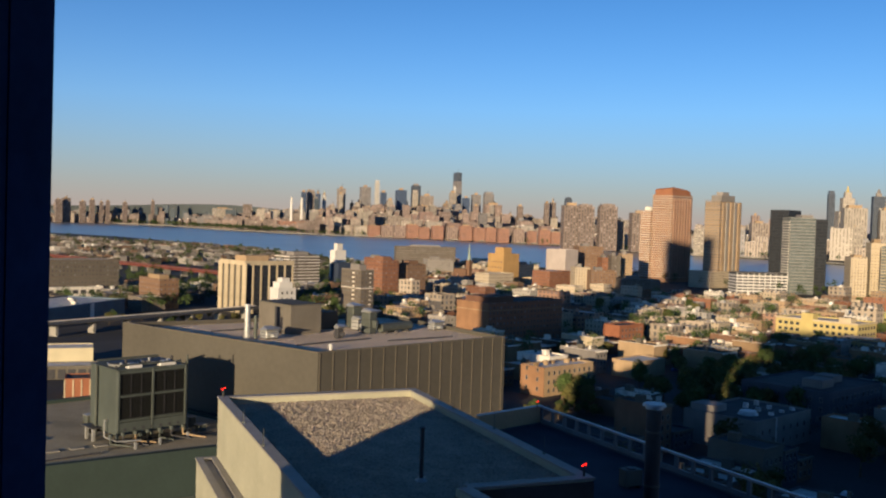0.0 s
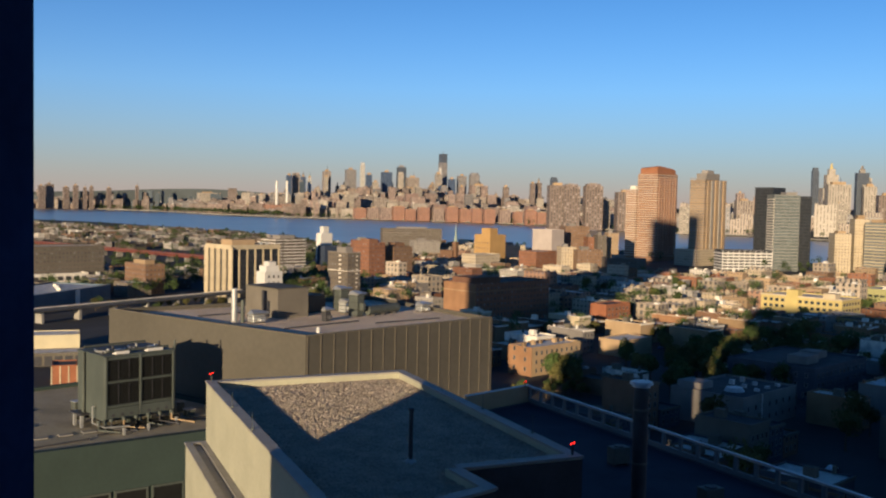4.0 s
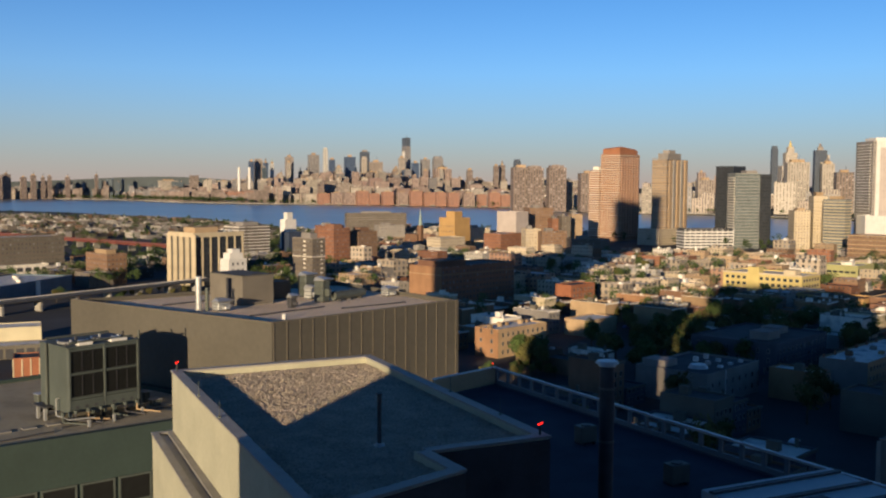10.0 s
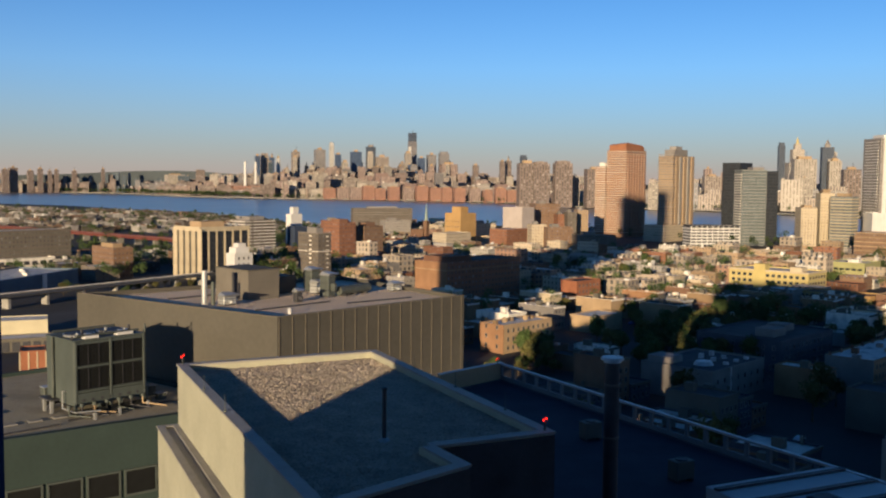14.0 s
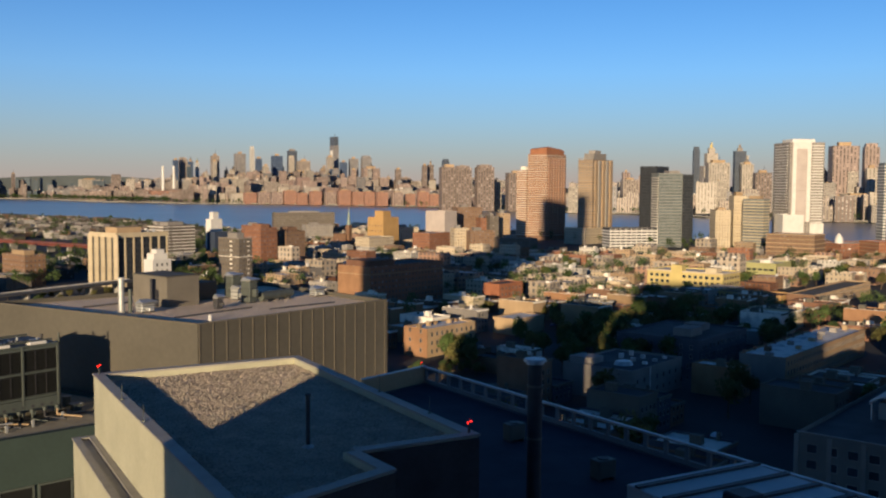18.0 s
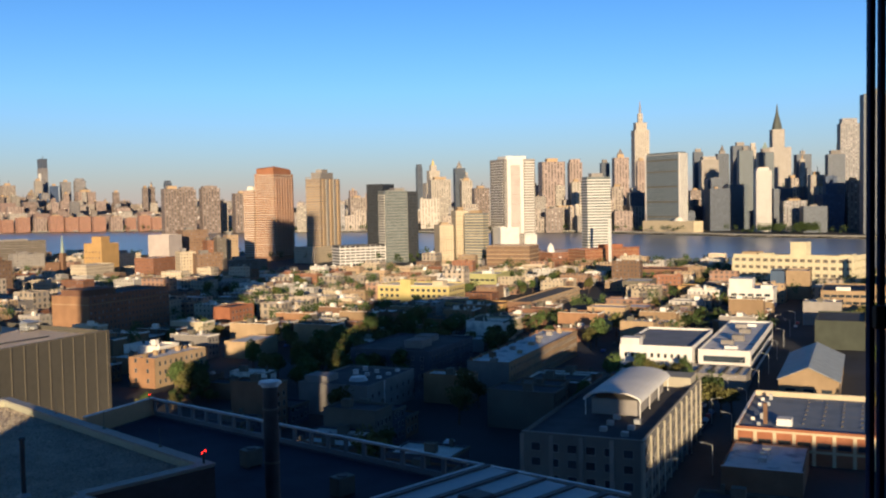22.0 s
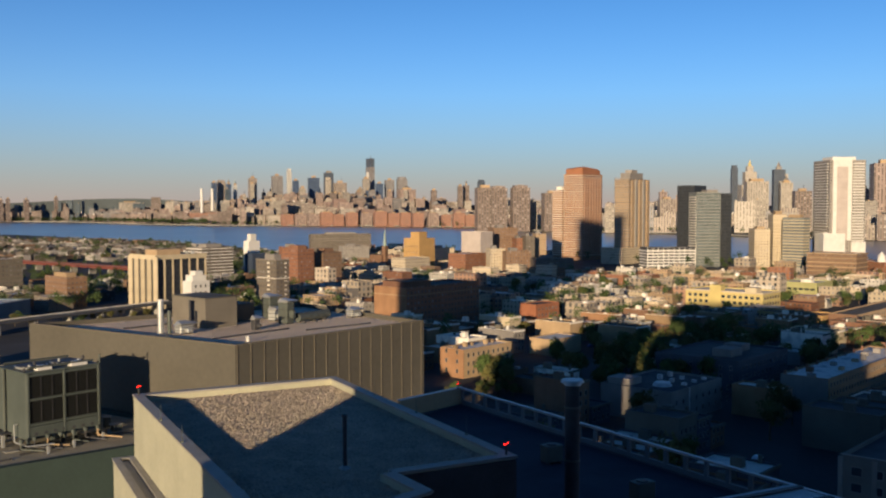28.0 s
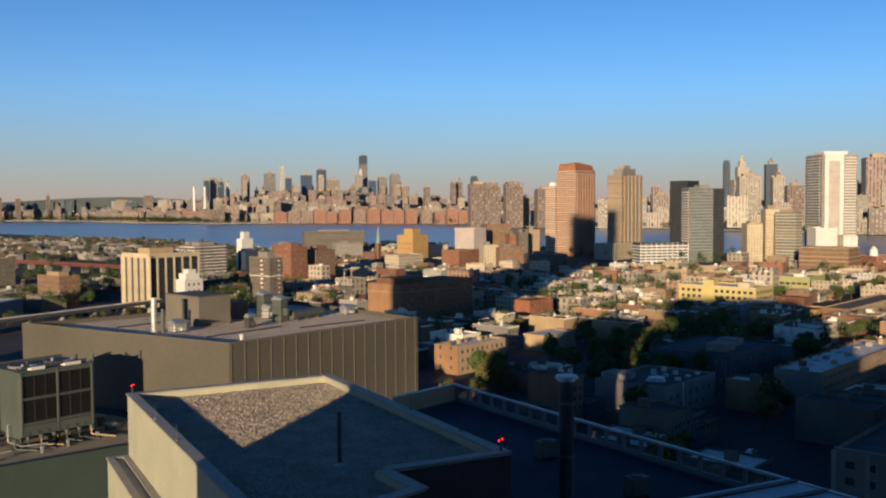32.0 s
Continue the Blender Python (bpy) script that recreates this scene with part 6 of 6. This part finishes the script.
for k in (0.15, 0.5, 0.85):
    box("saddle", -0.25, -1, 44.95, 0.25, 1, 45.5, M["darkmetal"], hd).matrix_basis = frame_at(-14.8 + 6.6 * k, 221.2 + 8.4 * k, 38)
mv = tube("mushroom_vent", 0, 0, 0, 0.9, 0.35, M["white"], None, None, 12)
mv.matrix_basis = pose(-22.6, 192.0, 44.95)
tube("hat", 0, 0, 0.9, 1.25, 0.6, M["white"], mv, 0.2, 12)
tagged(mv, "small white mushroom vent on the hall roof", "vent")
for x0, y0, x1, y1 in ((-30, 196, -16, 211), (-52, 214, -44, 222), (-12, 208, 2, 219)):
    q = Vector((x1 - x0, y1 - y0))
    pp = box("roof_pipe", 0, -0.15, 0.05, q.length, 0.15, 0.35, M["darkmetal"])
    pp.matrix_basis = frame_at(x0, y0, math.degrees(math.atan2(q.x, q.y)), 44.95)
    tagged(pp, "dark pipe run on the hall roof", "pipe", "hall roof pipes")
cp = plate("rim", [(0, 0), (51.4, 0), (51.4, 0.62), (0, 0.62)], 46.004, 46.16, M["bronzerib"], hall)
cp.matrix_basis = frame_at(-23.5, 180.0, HU)
q = Vector((-73.1 + 23.5, 217.5 - 180))
cp2 = plate("rim", [(0, -0.62), (q.length, -0.62), (q.length, 0), (0, 0)], 46.004, 46.15, M["bronzerib"], hall)
cp2.matrix_basis = frame_at(-23.5, 180.0, math.degrees(math.atan2(q.x, q.y)))

# the roof gear is laid out on a larger plan and brought to the hall's scale
for o in scene.objects:
    if o not in before and (o.parent is None or o.parent == hall):
        o.matrix_basis = NEARER @ o.matrix_basis

for o in scene.objects:
    if o.parent is None and (o in (hall, podium) or o.name.split(".")[0] in ("cooling_tower", "exhaust_fan", "conduit") or o not in before and o.name.split(".")[0] in (
            "roof_penthouse", "exhaust_stack", "air_handler", "round_duct", "mushroom_vent", "roof_pipe")):
        o.matrix_basis = FURTHER @ o.matrix_basis

# ---- terrace ----
ra, rb_ = Vector((8.8, 83.2)), Vector((29.3, 43.4))
rl = (rb_ - ra).length
ru = math.degrees(math.atan2((rb_ - ra).x, (rb_ - ra).y))
rail = box("terrace_railing", 0, -0.2, 54.62, rl, 0.0, 54.95, M["rail"])
rail.matrix_basis = frame_at(ra.x, ra.y, ru)
box("top_rail", 0, -0.24, 55.85, rl, 0.02, 56.02, M["galv"], rail, 0.02)
for i in range(int(rl / 1.75) + 1):
    box("post", i * 1.75, -0.2, 54.95, i * 1.75 + 0.3, -0.02, 55.85, M["rail"], rail)
tagged(rail, "grey parapet railing with square posts round the terrace", "railing")
q = Vector((8.8 - 3.1, 83.2 - 77.9))
pw = box("parapet_wall", 0, 0, 54.6, q.length, 0.25, 56.0, M["tan"])
pw.matrix_basis = frame_at(3.1, 77.9, math.degrees(math.atan2(q.x, q.y)))
box("coping", -0.05, -0.05, 56.004, q.length, 0.3, 56.08, M["galv"], pw)
tagged(pw, "yellowish parapet wall at the end of the terrace", "parapet")
for z_, r_ in ((63.6, 0.42), (63.73, 0.55)):
    tube("cap", *bearing(12.6, 45), z_, z_ + 0.12, r_, M["galv"], flue, r_ * 0.9, 20)
tube("collar", *bearing(12.6, 45), 54.55, 55.2, 0.5, M["darkmetal"], flue, 0.4, 20)
for z_ in (57, 60, 62.5):
    tube("band", *bearing(12.6, 45), z_, z_ + 0.1, 0.38, M["metal"], flue, None, 20)
ac = box("condenser_unit", 0, 0, 0.15, 1.3, 0.9, 1.25, M["metal"], None, 0.04)
ac.matrix_basis = frame_at(12.4, 63.0, 67, 54.5)
tube("fan", 0.65, 0.45, 1.25, 1.32, 0.36, M["darkmetal"], ac, None, 16)
for x_ in (0.05, 1.05):
    box("foot", x_, 0, -0.01, x_ + 0.2, 0.9, 0.15, M["darkmetal"], ac)
tagged(ac, "small grey condenser unit on the terrace", "condenser")
ac2 = copy_thing(ac, frame_at(16.0, 54.0, 67, 54.5))
wr_ = box("seamed_roof", 0, 0, 54.55, 15, 8.5, 57.0, M["white"], None, 0.05)
wr_.matrix_basis = frame_at(22.9, 49.2, 157.5) @ pose(0, -8.5, 0)
for i in range(8):
    box("seam", 0.6 + 2 * i, 0, 57.004, 0.95 + 2 * i, 8.5, 57.12, M["darkmetal"], wr_)
box("vent_hood", 5.0, 1.4, 57.12, 6.4, 2.8, 57.9, M["darkmetal"], wr_, 0.1)
box("vent_foot", 4.6, 1.0, 57.0, 6.8, 3.2, 57.13, M["darkmetal"], wr_)
tagged(wr_, "low white roof box with dark standing seams", "roof box")

# ---- far river bank ----
for i in range(len(far_shore) - 2):
    a_, b_ = Vector(far_shore[i]), Vector(far_shore[i + 1])
    q = b_ - a_
    ob = box("sea_wall", 0, 0, -2, q.length, 5, 3.6, M["concrete"])
    ob.matrix_basis = frame_at(a_.x, a_.y, math.degrees(math.atan2(q.x, q.y)))
    tagged(ob, "pale stone sea wall along the far bank", "sea wall", kind="structure")


def grove(name, spots, label):
    """Many crowns in one mesh, for woods too far off to count."""
    v, f, k = [], [], 0
    src = []
    for me in CROWNS[:4]:
        vs = np.empty(len(me.vertices) * 3)
        me.vertices.foreach_get("co", vs)
        src.append(vs.reshape(-1, 3)[:640])
    for i, (x, y, s_) in enumerate(spots):
        c = src[i % 4] * s_ + (x, y, 0.5)
        v.append(c)
    allv = np.concatenate(v)
    n = len(allv) // 4
    ob = link(name, allv.tolist(), [(4 * i, 4 * i + 1, 4 * i + 2, 4 * i + 3) for i in range(n)], LEAF[0])
    return tagged(ob, label, "trees", kind="stuff")


spots = []
for i in range(330):
    az = random.uniform(-25, -4) if i % 3 else random.uniform(-4, 46)
    dd = float(np.interp(az, [-24, -20.4, -16.5, -12.3, -7.4, -4.2, 3.2, 10, 18, 24, 31, 35.5, 42, 48], [4850, 4850, 4560, 3820, 3500, 3490, 3250, 2700, 2500, 2250, 2150, 1990, 1800, 1710]))
    spots.append((*bearing(az, dd + random.uniform(12, 60)), random.uniform(1.0, 2.2)))
for i in range(420):
    az = random.uniform(-25, 50)
    dd = shore(az)
    spots.append((*bearing(az, dd - random.uniform(-10, 250)), random.uniform(0.9, 1.6)))
for i in range(60):
    az = random.uniform(41.2, 44.5)
    spots.append((*bearing(az, 1840 + random.uniform(0, 50)), random.uniform(1.6, 2.6)))
for i in range(260):
    az = random.uniform(-21, -9)
    spots.append((*bearing(az, bank(az) + random.uniform(10, 110)), random.uniform(1.7, 2.9)))
for i in range(420):
    az = random.uniform(-25, -5)
    spots.append((*bearing(az, random.uniform(700, shore(az))), random.uniform(0.9, 1.5)))
yards = []
while len(yards) < 760:
    az, d = random.uniform(-25, 50 if len(yards) % 3 else -3), 480 + 800 * random.random()
    x, y = bearing(az, d)
    cell = (x * VX + y * VY + 807) % 78
    if not (az < -8 and d < 660) and d < shore(az) and clear(x, y, 1) and (20 < cell < 40 or cell > 64):
        yards.append((x, y, random.uniform(0.8, 1.5)))
grove("yard_trees", yards, "leafy trees in the yards between the house rows")
grove("far_trees", spots, "distant leafy trees along the river banks")


# ---- cars along the avenue ----
def car(x, y, turn, paint):
    ob = bpy.data.objects.new("car", None)
    scene.collection.objects.link(ob)
    ob.matrix_basis = frame_at(x, y, turn)
    v = [(-2.2, 0.35), (-2.25, 0.8), (-1.9, 0.95), (-1.25, 1.42), (0.45, 1.45), (1.15, 0.98), (2.1, 0.85), (2.25, 0.45), (2.2, 0.3)]
    n = len(v)
    vs = [(px, -0.85 + (0.12 if pz > 1.2 else 0), pz) for px, pz in v] + [(px, 0.85 - (0.12 if pz > 1.2 else 0), pz) for px, pz in v]
    body = link("body", vs, [tuple(range(n)), tuple(reversed(range(n, 2 * n)))] + [(i, (i + 1) % n, n + (i + 1) % n, n + i) for i in range(n)], paint, ob)
    for y_ in (-0.80, 0.72):
        box("side_window", -1.2, y_, 1.0, 0.7, y_ + 0.08, 1.36, M["glass"], ob)
    for x_ in (-1.4, 1.4):
        for y_ in (-0.8, 0.8):
            bm = bmesh.new()
            add_pipe(bm, (x_, y_ - 0.1, 0.32), (x_, y_ + 0.1, 0.32), 0.32, 12)
            part("wheel", bm, M["tar"], ob)
    tagged(ob, "parked " + paint.name.split("_")[1] + " car at the kerb", "car", "parked cars")
    return ob


PAINTS = [mat("paint_" + n_, c_, 0.3, 0.05, 0.5, 3, spec=0.6) for n_, c_ in (("white", (0.75, 0.75, 0.74)), ("black", (0.03, 0.03, 0.03)), ("silver", (0.45, 0.46, 0.47)), ("red", (0.35, 0.03, 0.03)), ("blue", (0.05, 0.09, 0.25)))]
master = [car(*lot(300 + 6 * i, 47.5), 47, p) for i, p in enumerate(PAINTS)]
for i in range(58):
    r_ = random.choice((36.0, 47.8, 114.0, 192.0, 270.0))
    s_ = random.uniform(205, 640)
    x, y = lot(s_, r_)
    if clear(x, y, 0):
        copy_thing(random.choice(master), frame_at(x, y, 47 if random.random() < 0.5 else 227))


# ---- vans on the parking lot ----
def van(x, y, turn, paint, label, long_=5.2, high=2.3):
    ob = bpy.data.objects.new("van", None)
    scene.collection.objects.link(ob)
    ob.matrix_basis = frame_at(x, y, turn)
    box("cargo_box", -long_ / 2, -1.0, 0.5, long_ / 2 - 1.5, 1.0, high, paint, ob, 0.08)
    v = [(long_ / 2 - 1.48, 0.4), (long_ / 2, 0.4), (long_ / 2, 1.1), (long_ / 2 - 0.7, 1.9), (long_ / 2 - 1.48, 1.95)]
    n = len(v)
    link("cab", [(a_, -0.95, b_) for a_, b_ in v] + [(a_, 0.95, b_) for a_, b_ in v],
         [tuple(range(n)), tuple(reversed(range(n, 2 * n)))] + [(i, (i + 1) % n, n + (i + 1) % n, n + i) for i in range(n)], paint, ob)
    box("windscreen", long_ / 2 - 0.42, -0.8, 1.2, long_ / 2 - 0.36, 0.8, 1.5, M["glass"], ob)
    for x_ in (-long_ / 2 + 0.9, long_ / 2 - 0.9):
        for y_ in (-0.9, 0.9):
            bm = bmesh.new()
            add_pipe(bm, (x_, y_ - 0.12, 0.36), (x_, y_ + 0.12, 0.36), 0.36, 12)
            wheel = part("wheel", bm, M["tar"], ob)
            bm = bmesh.new()
            add_pipe(bm, (x_, y_ - 0.14, 0.36), (x_, y_ + 0.14, 0.36), 0.18, 10)
            part("rim", bm, M["galv"], wheel)
    tagged(ob, label, "van", "vans on the lot")


for i in range(5):
    van(*lot(338 + 6 * i, 97 + (i % 2)), 137, M["white"], "white delivery van on the parking lot")
van(*lot(368, 93), 137, M["yellow"], "yellow box truck on the parking lot", 6.5, 3.2)
lw = box("garden_wall", 0, 0, 0, 26, 0.4, 2.6, M["brick"])
lw.matrix_basis = frame_at(*lot(332, 105), 47)
tagged(lw, "low brick wall beside the parking lot", "wall")

# dark panels over the near wing's sides put their shade into colour
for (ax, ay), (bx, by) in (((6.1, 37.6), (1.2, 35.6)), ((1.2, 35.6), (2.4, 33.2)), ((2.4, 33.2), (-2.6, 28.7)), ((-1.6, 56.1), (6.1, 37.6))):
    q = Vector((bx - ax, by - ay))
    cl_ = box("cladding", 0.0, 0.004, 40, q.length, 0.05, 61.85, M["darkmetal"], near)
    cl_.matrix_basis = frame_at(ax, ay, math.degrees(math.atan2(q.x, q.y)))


# ---- loose stones of the gravel roof ----
def inside(x, y, pts):
    c = False
    for (x0, y0), (x1, y1) in zip(pts, pts[1:] + pts[:1]):
        if (y0 > y) != (y1 > y) and x < (x1 - x0) * (y - y0) / (y1 - y0) + x0:
            c = not c
    return c


def stones(n):
    rng = np.random.default_rng(5)
    v, f = [], []
    while n:
        x, y = rng.uniform(-12.2, 6.2), rng.uniform(28.5, 56.2)
        if not all(inside(x + dx, y + dy, NEAR) for dx, dy in ((0.5, 0), (-0.5, 0), (0, 0.5), (0, -0.5))):
            continue
        n -= 1
        q, k = len(v), rng.uniform(0.03, 0.075)
        a_ = rng.uniform(0, 6.3)
        for i in range(4):
            v.append((x + k * math.cos(a_ + i * 1.57) * rng.uniform(0.8, 1.3), y + k * math.sin(a_ + i * 1.57) * rng.uniform(0.8, 1.3), 61.59 + rng.uniform(-0.02, 0.05)))
        v.append((x + rng.uniform(-0.4, 0.4) * k, y + rng.uniform(-0.4, 0.4) * k, 61.59 + k * rng.uniform(0.5, 1.0)))
        f += [(q + i, q + (i + 1) % 4, q + 4) for i in range(4)]
    ob = link("gravel", v, f, mat("gravel_stone", (0.47, 0.395, 0.31), 0.95, 0.2, 0.9, 12, per=0.24, island=True))
    return tagged(ob, "loose tan and grey roof gravel", "gravel", kind="stuff")


stones(30000)


# ---- street lamps along the avenue ----
def street_lamp(x, y, turn):
    ob = tube("street_lamp", 0, 0, 0, 8.5, 0.12, M["galv"], None, 0.07, 8)
    ob.matrix_basis = frame_at(x, y, turn)
    bm = bmesh.new()
    add_pipe(bm, (0, 0, 8.4), (0, -2.4, 8.9), 0.06, 6)
    part("arm", bm, M["galv"], ob)
    box("lamp_head", -0.15, -3.0, 8.8, 0.15, -2.3, 9.0, M["galv"], ob, 0.03)
    tube("base", 0, 0, 0, 0.5, 0.22, M["darkmetal"], ob, 0.15, 8)
    tagged(ob, "slim grey street lamp with one curved arm", "street lamp", "street lamps")


for k in range(9):
    street_lamp(*lot(232 + 38 * k, 45.0), 47)
    street_lamp(*lot(250 + 38 * k, 36.4), 227)

# tanks, stacks and skylights on the roofs of the lit streets
def water_tank(x, y, z, k):
    ob = tube("water_tank", 0, 0, 2.2, 5.2, 1.5, M["wood"], None, 1.4, 14)
    ob.matrix_basis = Matrix.LocRotScale((x, y, z), None, (k, k, k))
    tube("roof", 0, 0, 5.2, 6.3, 1.6, M["darkmetal"], ob, 0.05, 14)
    for a_ in range(4):
        box("leg", 0.95 * math.cos(a_ * 1.57 + 0.78) - 0.08, 0.95 * math.sin(a_ * 1.57 + 0.78) - 0.08, -0.02, 0.95 * math.cos(a_ * 1.57 + 0.78) + 0.08, 0.95 * math.sin(a_ * 1.57 + 0.78) + 0.08, 2.2, M["darkmetal"], ob)
    tagged(ob, "round wooden water tank on steel legs", "water tank", "roof water tanks")


water_tank(*lot(214.5 + 70, 46.5 + 24), 16.1, 0.6)
